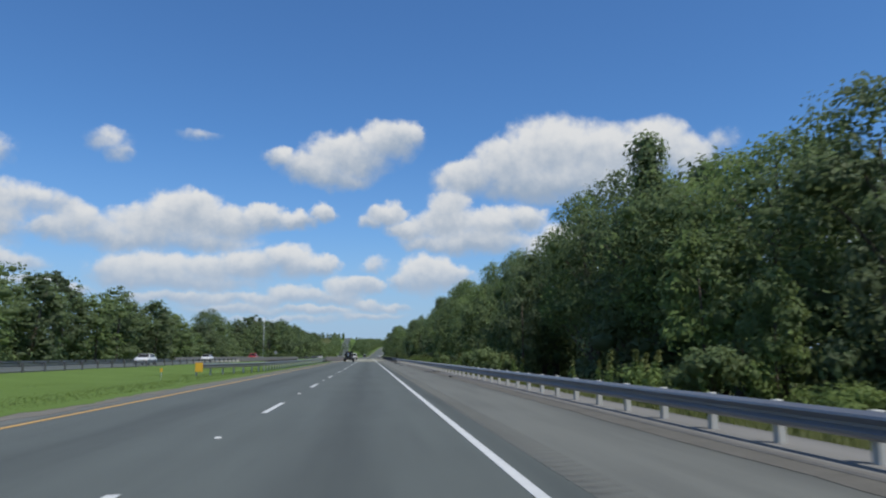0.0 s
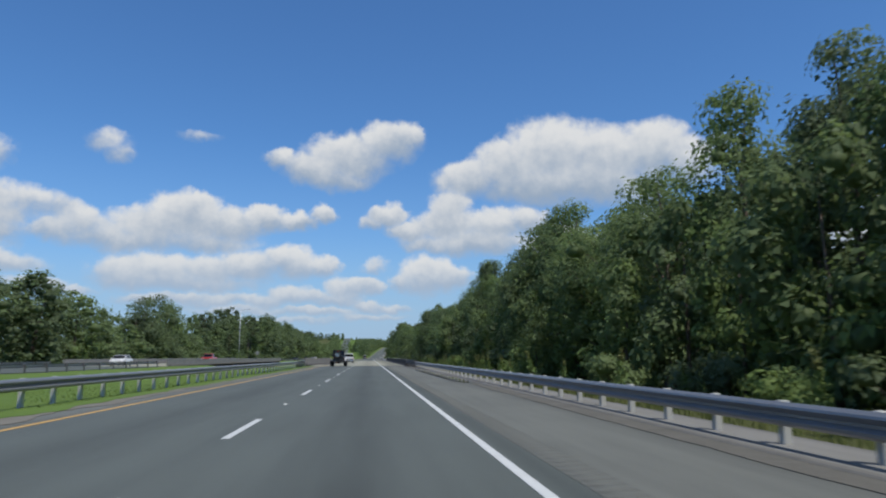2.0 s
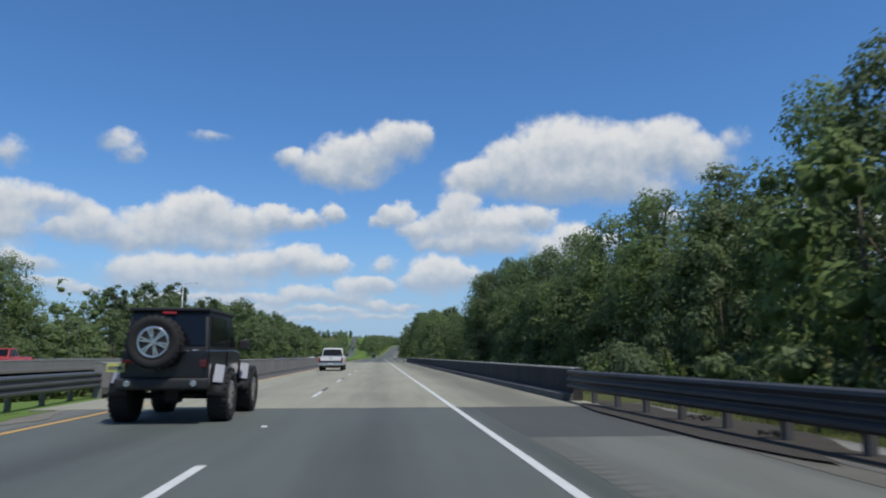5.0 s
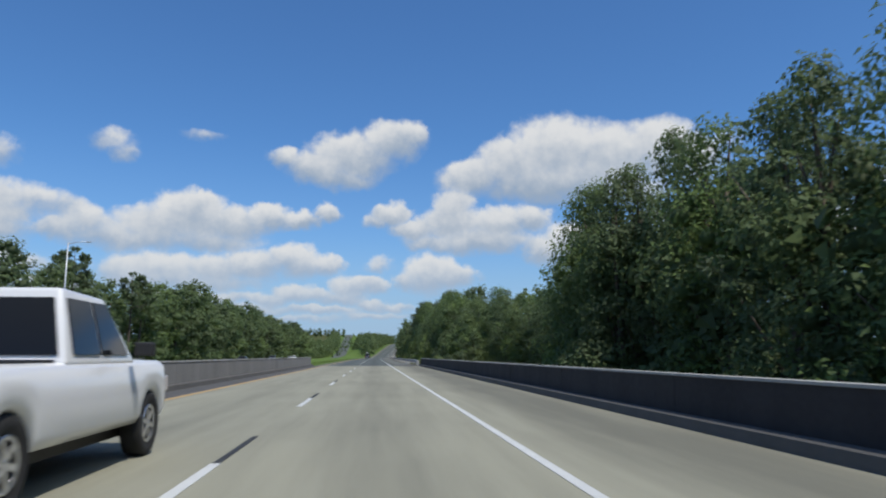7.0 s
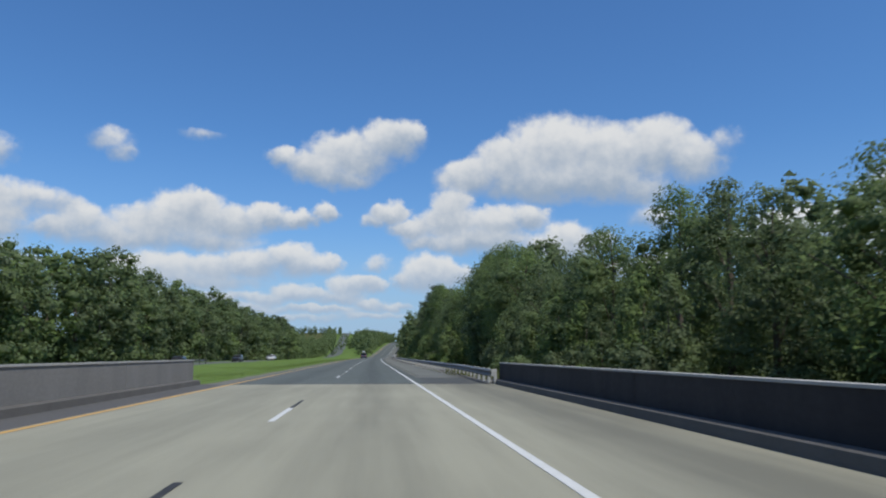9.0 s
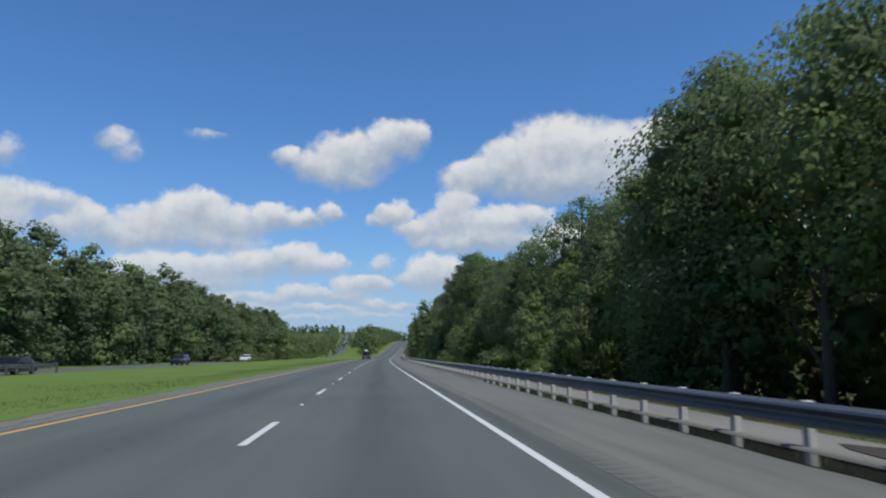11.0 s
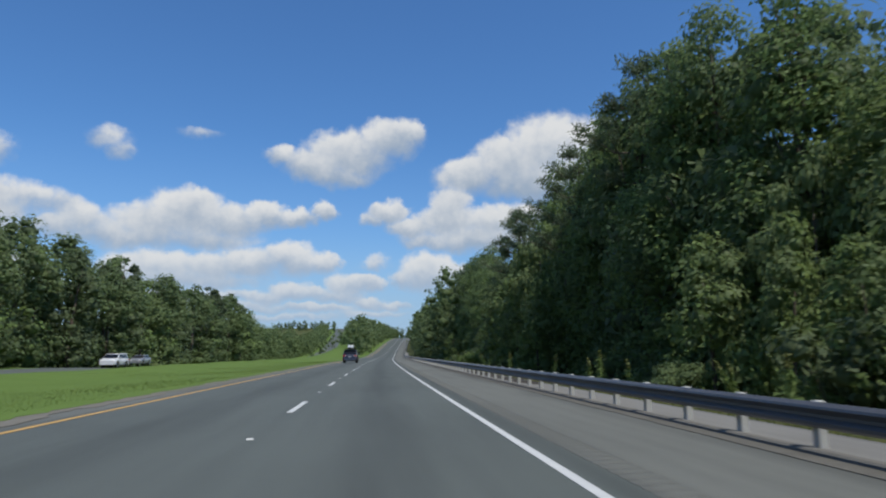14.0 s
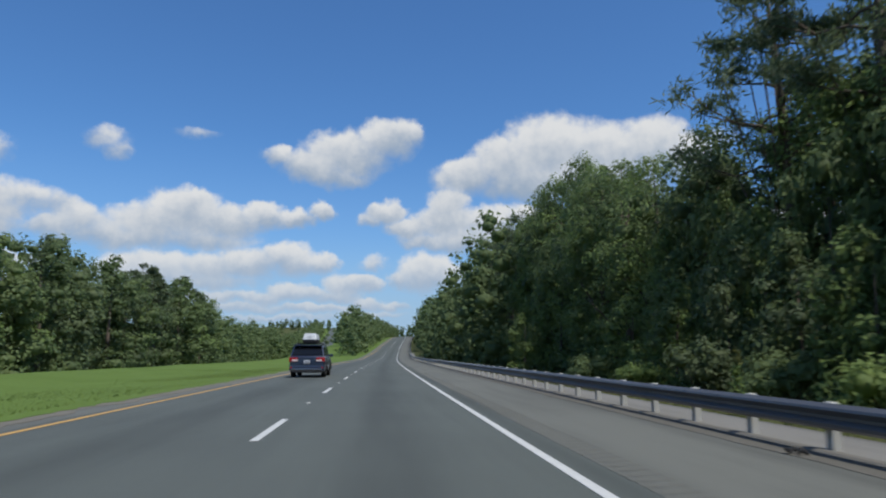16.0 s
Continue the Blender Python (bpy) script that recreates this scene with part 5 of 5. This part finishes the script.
def off_roader():
    """A lifted two-door off-roader with a hard top, wide tyres and a spare wheel on its tailgate; tail at y = -1.95."""
    car = tagged(new("off_road_car"), "lifted black off-road car with a spare wheel on its tailgate", "car", "cars on the highway")
    t = -1.85
    bm = bmesh.new()
    blend_box(bm, (-0.76, t, 0.72), (0.76, 0.85, 1.30), 0.06)
    part("tub", bm, M_JEEP, car)
    bm = bmesh.new()
    blend_box(bm, (-0.62, 0.80, 0.80), (0.62, 1.95, 1.30), 0.07, (0.92, 1.0))
    part("bonnet", bm, M_JEEP, car)
    bm, side, end = cabin(1.58, 1.30, 2.02, t + 0.02, t + 0.20, 0.42, 0.72, 0.86)
    top = part("hardtop", bm, M_HARDTOP, car, "black textured hard top")
    windows(top, side, end, [(t + 0.22, t + 0.36, -0.48, -0.48), (-0.36, -0.36, 0.52, 0.34)], None, 0.10, 0.84, True, (0, -1, 0.2))
    bm = bmesh.new()
    blend_box(bm, (-0.71, t + 0.12, 1.985), (0.71, 0.48, 2.05), 0.03)
    part("roof_panel", bm, M_HARDTOP, car)
    bm = bmesh.new()
    blend_box(bm, (-0.12, t + 0.10, 1.93), (0.12, t + 0.18, 1.975), 0.012)
    part("high_brake_lamp", bm, M_LAMP_RED, car)
    bm = bmesh.new()
    blend_box(bm, (-0.80, t - 0.20, 0.60), (0.80, t + 0.02, 0.80), 0.06)
    bumper = part("rear_bumper", bm, M_PLASTIC, car, "heavy dark steel bumper")
    for s in (-1, 1):
        bm = bmesh.new()
        lathe(bm, [(0.0, 0.055), (0.02, 0.058), (0.03, 0.045), (0.02, 0.03)], 16)
        bmesh.ops.transform(bm, matrix=Matrix.Translation((s * 0.56, t - 0.215, 0.71)) @ Matrix.Rotation(radians(-90), 4, "Z"), verts=bm.verts)
        part("round_lamp", bm, M_CHROME, bumper)
        bm = bmesh.new()
        blend_box(bm, (s * 0.66 - 0.065, t - 0.03, 0.98), (s * 0.66 + 0.065, t + 0.04, 1.12), 0.02)
        part("tail_lamp", bm, M_LAMP_SMOKED, car, "smoked dark red tail lamp")
        # fender flares of the two axles
        for a in (-1.12, 1.28):
            bm = bmesh.new()
            st = []
            for k in range(9):
                q = math.pi * (0.04 + 0.92 * k / 8)
                cy, cz = a + 0.56 * math.cos(q), 0.47 + 0.56 * min(0.93, math.sin(q) * 1.15)
                x0, x1 = s * 0.70, s * 1.0
                st.append([(x0, cy, cz), (x1, cy, cz - 0.02), (x1, cy * 0.98 + a * 0.02, cz - 0.07), (x0, cy * 0.98 + a * 0.02, cz - 0.05)])
            loft(bm, st)
            flare = part("fender_flare", bm, M_PLASTIC, car, "wide dark fender flare")
            bm = bmesh.new()
            q0, q1 = (a - 0.53, 0.72), (a - 0.36, 1.03)
            panel(bm, [(s * 0.80, q0[0], q0[1]), (s * 0.97, q0[0], q0[1] - 0.02), (s * 0.97, q1[0], q1[1] - 0.02), (s * 0.80, q1[0], q1[1])], (0, -1, 0.6), 0.02)
            part("flare_panel", bm, M_GREYTRIM, flare, "pale grey panel on the flare")
        bm = bmesh.new()
        blend_box(bm, (s * 0.93 - 0.11, 0.42, 1.32), (s * 0.93 + 0.11, 0.56, 1.52), 0.035)
        part("mirror", bm, M_PLASTIC, car)
        bm = bmesh.new()
        blend_box(bm, (s * 0.775 - 0.012, -0.42, 0.80), (s * 0.775 + 0.012, 0.60, 1.28), 0.01)
        door = part("door", bm, M_JEEP, car)
        bm = bmesh.new()
        blend_box(bm, (s * 0.80 - 0.02, -0.36, 1.12), (s * 0.80 + 0.02, -0.2, 1.16), 0.008)
        part("handle", bm, M_PLASTIC, door)
        bm = bmesh.new()
        tube(bm, [(s * 0.82, -0.62, 0.62), (s * 0.86, -0.5, 0.58), (s * 0.86, 0.7, 0.58), (s * 0.82, 0.82, 0.62)], [0.04] * 4, 8)
        part("side_step", bm, M_PLASTIC, car)
    for a in (-1.12, 1.28):
        for s in (-1, 1):
            wheel(car, s * 0.86, a, 0.47, 0.38, s, 6, 0.56, 26, True)
        bm = bmesh.new()
        tube(bm, [(-0.7, a, 0.46), (0.7, a, 0.46)], [0.06, 0.06], 8)
        blend_box(bm, (-0.16, a - 0.15, 0.33), (0.12, a + 0.15, 0.62), 0.05)
        part("axle", bm, M_PLASTIC, car)
    bm = bmesh.new()
    for x in (-0.42, 0.42):
        box(bm, (x, 0, 0.66), (0.1, 3.6, 0.14))
    part("chassis", bm, M_PLASTIC, car)
    bm = bmesh.new()
    blend_box(bm, (-0.68, t - 0.018, 0.80), (0.68, t + 0.02, 1.28), 0.015)
    gate = part("tailgate", bm, M_JEEP, car)
    spare = wheel(car, 0, 0, 0.47, 0.30, 1, 6, 0.58, 26, True)
    spare.name = "spare_wheel"
    spare.matrix_local = Matrix.Translation((-0.13, t - 0.21, 1.42)) @ Matrix.Rotation(radians(-90), 4, "Z")
    bm = bmesh.new()
    blend_box(bm, (-0.28, t - 0.09, 1.28), (0.02, t, 1.56), 0.02)
    part("spare_carrier", bm, M_PLASTIC, gate)
    plate(car, t - 0.05, 0.98, -0.82, M_PLATE_YELLOW)
    bm = bmesh.new()
    blend_box(bm, (-0.72, t - 0.06, 1.07), (-0.5, t - 0.02, 1.12), 0.01)
    part("plate_lamp", bm, M_LAMP_RED, car)
    bm = bmesh.new()
    for x in (0.36, 0.52):
        box(bm, (x, t - 0.022, 1.285), (0.1, 0.02, 0.025))
    part("tailgate_hinge", bm, M_CHROME, gate)
    bm = bmesh.new()
    blend_box(bm, (-0.7, 1.95, 0.58), (0.7, 2.2, 0.76), 0.04)
    part("front_bumper", bm, M_PLASTIC, car)
    return car


def put_car(car, s, u, length, flip=False, z=0.0):
    """Stands the car with its tail at s; flip: it faces the other way."""
    m = s + (-length / 2 if flip else length / 2)
    u += parting(m) if u < -20 else 0.0
    p, q = place(m - 1.4, u), place(m + 1.4, u)
    tilt = math.degrees(math.atan2(q.z - p.z, 2.8))
    car.matrix_world = Matrix.Translation(place(m, u, z + 0.004)) @ Matrix.Rotation(radians(heading(m) + (180 if flip else 0)), 4, "Z") @ Matrix.Rotation(radians(-tilt if flip else tilt), 4, "X")
    return car


put_car(off_roader(), 145.6, -3.68, 3.7)
put_car(wagon("estate_car", M_BLUE, "dusty blue estate car with a grey roof box", True), 461.5, -3.85, 4.82)
put_car(pickup("pickup_truck", M_CARWHITE, "white pickup truck with a covered bed and chrome bumper"), 190.0, -3.75, 5.6)
# cars on the opposite carriageway
put_car(saloon("saloon_car", M_CARWHITE, "white saloon car on the opposite carriageway"), 104.0, -30.0, 4.7, True, -0.02)
put_car(saloon("dark_saloon_car", M_CARDARK, "dark saloon car on the opposite carriageway"), 356.0, -30.0, 4.7, True, -0.47)
put_car(wagon("dark_estate_car", M_CARDARK, "dark estate car on the opposite carriageway"), 408.0, -30.5, 4.82, True, -0.47)
put_car(wagon("white_estate_car", M_CARWHITE, "white estate car on the opposite carriageway"), 461.0, -30.0, 4.82, True, -0.47)
put_car(saloon("silver_saloon_car", M_CARSILVER, "silver saloon car on the opposite carriageway"), 482.0, -33.6, 4.7, True, -0.47)
put_car(pickup("red_pickup_truck", M_CARRED, "red pickup truck with a covered bed"), 196.0, -30.0, 5.6, True, -0.02)
put_car(saloon("white_saloon_car", M_CARWHITE, "white saloon car coming over the bridge"), 158.0, -33.6, 4.7, True, -0.02)

# ---------------------------------------------------------------- roadside fixtures
M_POLE = material("pale_aluminium", (0.62, 0.63, 0.64), 0.4, 0.4, var=0.1)
M_SIGNBACK = material("sign_back_metal", (0.33, 0.34, 0.35), 0.5, 0.4, var=0.15)
M_WATER = material("shallow_water", (0.03, 0.03, 0.026), 0.05, var=0.3, scale=0.8, fine=6, spec=0.6)
M_DIRT = material("damp_grit", (0.112, 0.105, 0.085), 0.9, var=0.5, scale=1.2, fine=22, bump=0.5)
# soil and litter; the shade beneath the rail is in this dark tone too
M_SOIL = material("dark_leaf_litter", (0.042, 0.036, 0.028), 0.95, var=0.5, scale=1.6, fine=14, bump=0.8)
M_INLET = material("dark_inlet", (0.02, 0.02, 0.02), 0.9, var=0.3)
M_REFLECTOR = material("marker_plastic", (0.70, 0.70, 0.66), 0.35, var=0.15)
M_CRACK = material("joint_sealant", (0.10, 0.095, 0.085), 0.7, var=0.3)


def light_pole(s, u, high, arm=2.4):
    pole = tagged(new("street_lamp"), "tall pale aluminium highway lamp on one mast", "street lamp")
    bm = bmesh.new()
    tube(bm, [(0, 0, -0.3), (0, 0, high * 0.5), (0, 0, high)], [0.14, 0.11, 0.07], 12)
    part("mast", bm, M_POLE, pole)
    bm = bmesh.new()
    blend_box(bm, (-0.25, -0.25, -0.2), (0.25, 0.25, 0.35), 0.03)
    part("base", bm, M_CONCRETE, pole)
    bm = bmesh.new()
    tube(bm, [(0, 0, high - 0.2), (arm * 0.5, 0, high + 0.05), (arm, 0, high + 0.1)], [0.05, 0.045, 0.035], 8)
    bough = part("arm", bm, M_POLE, pole)
    bm = bmesh.new()
    blend_box(bm, (arm - 0.1, -0.14, high + 0.0), (arm + 0.5, 0.14, high + 0.14), 0.04)
    part("lamp_head", bm, M_POLE, bough)
    pole.matrix_world = Matrix.Translation(place(s, u, ground_height(s, u)))
    return pole


def diamond_sign(s, u, z):
    sign = tagged(new("warning_sign"), "back of a diamond road sign on a metal post", "road sign")
    bm = bmesh.new()
    box(bm, (0, 0, z / 2), (0.06, 0.06, z + 0.8))
    part("post", bm, M_SIGNBACK, sign)
    bm = bmesh.new()
    blend_box(bm, (-0.6, -0.05, -0.6), (0.6, -0.03, 0.6), 0.008)
    bmesh.ops.transform(bm, matrix=Matrix.Translation((0, 0, z)) @ Matrix.Rotation(radians(45), 4, "Y"), verts=bm.verts)
    part("sign_plate", bm, M_SIGNBACK, sign)
    sign.matrix_world = Matrix.Translation(place(s, u, ground_height(s, u)))
    return sign


light_pole(282.0, -40.3, 16.0)
diamond_sign(314.0, -39.6, 3.0)


def markers():
    """Raised markers between the dashes."""
    line = tagged(new("marker_line"), "raised pale lane markers between dashes", "road marking", "", "structure")
    bm = bmesh.new()
    blend_box(bm, (-0.05, -0.05, 0), (0.05, 0.05, 0.018), 0.006, (0.75, 0.6))
    me = bpy.data.meshes.new("marker")
    bm.to_mesh(me)
    bm.free()
    me.materials.append(M_REFLECTOR)
    spots = [15.5 - 4.6 + 12.19 * k for k in range(0, 12)] + [288.6 - 4.6 + 12.19 * k for k in range(0, 20)]
    for s in spots:
        ob = new("marker", me)
        ob.parent = line
        ob.matrix_local = Matrix.Translation(place(s, -1.82, 0.004)) @ Matrix.Rotation(radians(heading(s)), 4, "Z")


markers()


def rumble(name, s0, s1):
    """Grooved strip beside the edge line: low ribs across the shoulder."""
    bm = bmesh.new()
    s = s0
    while s < s1:
        a, b, c, d = place(s, 2.28, 0.004), place(s, 2.72, 0.004), place(s + 0.17, 2.72, 0.004), place(s + 0.17, 2.28, 0.004)
        m = [(p + q) * 0.5 for p, q in ((a, d), (b, c))]
        low = [bm.verts.new(p) for p in (a, b, c, d)]
        top = [bm.verts.new(p + Vector((0, 0, 0.014))) for p in (m[0].lerp(m[1], 0.3), m[0].lerp(m[1], 0.7))]
        bm.faces.new((low[0], low[1], top[1], top[0]))
        bm.faces.new((top[0], top[1], low[2], low[3]))
        bm.faces.new((low[0], top[0], low[3]))
        bm.faces.new((low[1], low[2], top[1]))
        s += 0.30
    ob = mesh_object(name, bm, M_RIB)
    tagged(ob, "ribbed rumble strip beside the edge line", "rumble strip", "", "stuff")


rumble("rumble_strip_south", -6, 143)
rumble("rumble_strip_north", 279, 470)


def patch_sheet(name, s0, s1, u0, u1, z, mat, label, category, seed, wave=0.12, step=0.8):
    """A thin sheet with an uneven outline lying on the shoulder."""
    rng = random.Random(seed)
    n = int((s1 - s0) / step)
    bm = bmesh.new()
    rows = []
    for i in range(n + 1):
        s = s0 + (s1 - s0) * i / n
        k = min(1.0, min(i, n - i) / 5.0) ** 0.5
        mid = (u0 + u1) / 2
        a = mid + (u0 - mid) * k * (1 + wave * 2 * (noise.noise(Vector((s * 0.35, seed, 0))) + 0.4 * rng.uniform(-1, 1)))
        b = mid + (u1 - mid) * k
        rows.append([bm.verts.new(place(s, a, z)), bm.verts.new(place(s, b, z)), bm.verts.new(place(s, b, z - 0.006)), bm.verts.new(place(s, a, z - 0.006))])
    for p, q in zip(rows, rows[1:]):
        for j in range(4):
            bm.faces.new((p[j], p[(j + 1) % 4], q[(j + 1) % 4], q[j]))
    bmesh.ops.recalc_face_normals(bm, faces=bm.faces)
    return tagged(mesh_object(name, bm, mat), label, category)


for i, (s0, s1, u0) in enumerate(((86, 121, 4.3), (280, 325, 4.6))):
    patch_sheet("puddle", s0, s1, u0, 5.19, 0.0145, M_WATER, "long dark puddle standing in the gutter", "puddle", 40 + i, 0.1)
for i, (s0, s1) in enumerate(((-6, 44), (40, 86), (121, 150), (272, 300), (322, 372), (366, 424), (418, 470))):
    patch_sheet("gutter_grit", s0, s1, 4.72, 5.19, 0.0085 + 0.004 * (i % 2), M_DIRT, "damp grit and dirt along the curb", "grit", 50 + i, 0.15)


def drain_inlet(s, u):
    """A sunken drain in the curb line."""
    drain = tagged(new("drain_inlet"), "dark sunken drain inlet in the curb", "drain")
    bm = bmesh.new()
    blend_box(bm, (-0.45, -0.9, 0.0), (0.25, 0.9, 0.018), 0.008)
    part("opening", bm, M_INLET, drain)
    bm = bmesh.new()
    blend_box(bm, (0.22, -1.0, 0.0), (0.55, 1.0, 0.10), 0.02)
    part("hood", bm, M_CURB, drain)
    drain.matrix_world = Matrix.Translation(place(s, u, 0.004))


drain_inlet(39.75 + 13.3, 4.95)


for i, (s0, s1, u0, u1) in enumerate(((126, 151, 6.4, 5.3), (140, 150, 5.5, 4.7), (398, 420, 6.4, 5.6), (270, 300, 6.5, 5.45))):
    patch_sheet("washed_soil", s0, s1, u0, u1, 0.043 if u0 > 6 else 0.0405, M_SOIL, "washed soil and leaf litter under the guardrail, darkened for its shade too", "soil", 90 + i, 0.5, 0.5)


def scraps():
    """Torn tyre scraps and litter at the curb."""
    rng = random.Random(9)
    for s, u, n in ((13.0 + 26.8, 4.95, 5), (345 + 15.3, 4.85, 6), (397.5 + 12.3, 5.7, 7), (371 + 62, 4.9, 4), (351, 4.9, 4), (139.5, 5.9, 6), (142.5, 5.7, 7), (145.0, 5.9, 5)):
        ob = tagged(new("tyre_scrap"), "torn black tyre scraps lying by the curb", "debris", "scraps along the curb")
        ob.matrix_world = Matrix.Translation(place(s, u, 0.0 if u < 5.2 else 0.05))
        for k in range(n):
            a = rng.uniform(0, 6.28)
            p = Vector((rng.uniform(-0.12, 0.12), rng.uniform(-0.2, 0.2), 0.02))
            bm = bmesh.new()
            tube(bm, [p, p + Vector((0.07 * math.cos(a), 0.07 * math.sin(a), 0.05)), p + Vector((0.14 * math.cos(a + 0.6), 0.14 * math.sin(a + 0.6), 0.01))], [0.02, 0.025, 0.01], 6)
            part("rubber_strip", bm, M_RUBBER, ob)


scraps()


def joint(name, s, u0, u1, wide, mat):
    strip(name, s, s + wide, u0, u1, 0.0045, 0.004, mat, "dark sealed joint across the deck", "bridge joint", 1)


for s in (A + 0.02, B - 0.16):
    joint("bridge_joint", s, -6.8, 5.0, 0.018, M_CRACK)


# ---------------------------------------------------------------- grass and weeds


def blades(name, count, s0, s1, u0, u1, tall, wide, mat, seed, label, edge=1.0, onto=None):
    """Single grass blades, denser towards u0 where edge is above 1."""
    rng = np.random.default_rng(seed)
    s = rng.uniform(s0, s1, count)
    u = u0 + (u1 - u0) * rng.random(count) ** edge
    h = tall * rng.uniform(0.5, 1.3, count)
    a = rng.uniform(0, 2 * np.pi, count)
    v = np.empty((count, 3, 3))
    for i in range(count):
        base = place(s[i], u[i], ground_height(s[i], u[i]) if onto is None else onto)
        dx, dy = math.cos(a[i]) * wide, math.sin(a[i]) * wide
        v[i, 0] = (base.x - dx, base.y - dy, base.z - 0.02)
        v[i, 1] = (base.x + dx, base.y + dy, base.z - 0.02)
        v[i, 2] = (base.x + dy * 3 * rng.uniform(-1, 1) * 2, base.y + dx * 3 * rng.uniform(-1, 1) * 2, base.z + h[i])
    me = bpy.data.meshes.new(name)
    me.vertices.add(count * 3)
    me.vertices.foreach_set("co", v.ravel())
    me.loops.add(count * 3)
    me.loops.foreach_set("vertex_index", np.arange(count * 3))
    me.polygons.add(count)
    me.polygons.foreach_set("loop_start", np.arange(count) * 3)
    me.update(calc_edges=True)
    me.materials.append(mat)
    return tagged(new(name, me), label, "grass", "", "stuff")


M_BLADE = leaf_material("grass_blades", (0.125, 0.18, 0.042), (0.185, 0.24, 0.06), 0.4)
M_BLADE_DRY = leaf_material("weedy_blades", (0.11, 0.14, 0.035), (0.21, 0.21, 0.08), 0.3)
blades("median_grass", 40000, 0, 150, -7.1, -18.0, 0.055, 0.014, M_BLADE, 61, "mown green median grass", 1.4)
blades("median_grass_north", 60000, 268, 500, -7.1, -20.0, 0.055, 0.014, M_BLADE, 62, "bright green mown median grass", 1.4)
blades("verge_weeds", 22000, 0, 150, 6.6, 10.5, 0.30, 0.014, M_BLADE_DRY, 63, "rough grass and weeds behind the guardrail")
blades("verge_weeds_north", 26000, 268, 480, 6.6, 10.5, 0.28, 0.014, M_BLADE_DRY, 64, "rough weedy grass behind the guardrail")
blades("curb_weeds", 2500, 272, 290, 5.2, 6.6, 0.16, 0.010, M_BLADE_DRY, 65, "weeds growing at the curb", 1.0, 0.03)


for i, (s0, s1) in enumerate(((-20, 60), (58, 149), (268, 340), (338, 420), (418, 520))):
    patch_sheet("grass_fringe", s0, s1, -6.72, -7.3, 0.012 + 0.004 * (i % 2), M_GRASS, "grass creeping over the edge of the shoulder", "grass", 70 + i, 0.45, 0.5)
    patch_sheet("sand_fringe", s0, s1, -6.3, -7.2, 0.004 + 0.004 * (i % 2), M_SAND, "sandy grit along the shoulder's edge", "grit", 80 + i, 0.4, 0.5)


def tall_weed(seed):
    """A stalk with narrow leaves and a pale plume."""
    rng = np.random.default_rng(seed)
    weed = tagged(new("tall_weed"), "tall yellow-green weed with a pale plume", "weed", "weeds behind the guardrail")
    bm = bmesh.new()
    lean = rng.normal(size=2) * 0.1
    tube(bm, [(0, 0, -0.1), (lean[0], lean[1], 0.7), (lean[0] * 2.5, lean[1] * 2.5, 1.35)], [0.012, 0.009, 0.004], 5)
    part("stalk", bm, M_BLADE_DRY, weed)
    n = 150
    k = rng.random(n)
    at = np.stack([lean[0] * 2 * k + rng.normal(size=n) * 0.10 * (1.1 - k), lean[1] * 2 * k + rng.normal(size=n) * 0.10 * (1.1 - k), 0.15 + 1.2 * k], 1)
    leaf = new("leaf_spray", leaf_mesh("leaf_spray", at, rng.normal(size=(n, 3)) + (0, 0, 0.5), 0.2 * rng.uniform(0.6, 1.2, n), [M_VINE, M_BLADE_DRY], rng, 0.3, (k > 0.75).astype(np.int32)))
    leaf.parent = weed
    leaf["kind"] = "stuff"
    return weed


def weeds():
    rng = random.Random(77)
    protos = [tall_weed(1), tall_weed(2), tall_weed(3)]
    used = set()
    for k in range(115):
        s = rng.uniform(88, 160) if k < 60 else rng.uniform(10, 88) if k < 88 else rng.uniform(350, 440)
        set_tree(rng.choice(protos), used, s, rng.uniform(7.2, 9.2), rng.uniform(0.6, 1.15), rng.uniform(0, 6.28), 1.0, 0.0)


weeds()


def delineator(s, u):
    """A short yellow reflector plate on a thin post in the median grass."""
    post = tagged(new("delineator_post"), "short yellow reflector post in the median grass", "road marker")
    base = ground_height(s, u)
    bm = bmesh.new()
    tube(bm, [(0, 0, -0.1), (0, 0, 0.3), (0, 0, 0.62)], [0.02, 0.02, 0.02], 6)
    part("post", bm, M_POLE, post)
    bm = bmesh.new()
    box(bm, (0, -0.025, 0.62), (0.14, 0.02, 0.22))
    bmesh.ops.bevel(bm, geom=bm.edges[:], offset=0.006, segments=1, affect="EDGES")
    part("reflector", bm, M_SIGN_YELLOW, post, "yellow reflector plate")
    post.matrix_world = Matrix.Translation(place(s, u, base))


delineator(46.0, -12.4)
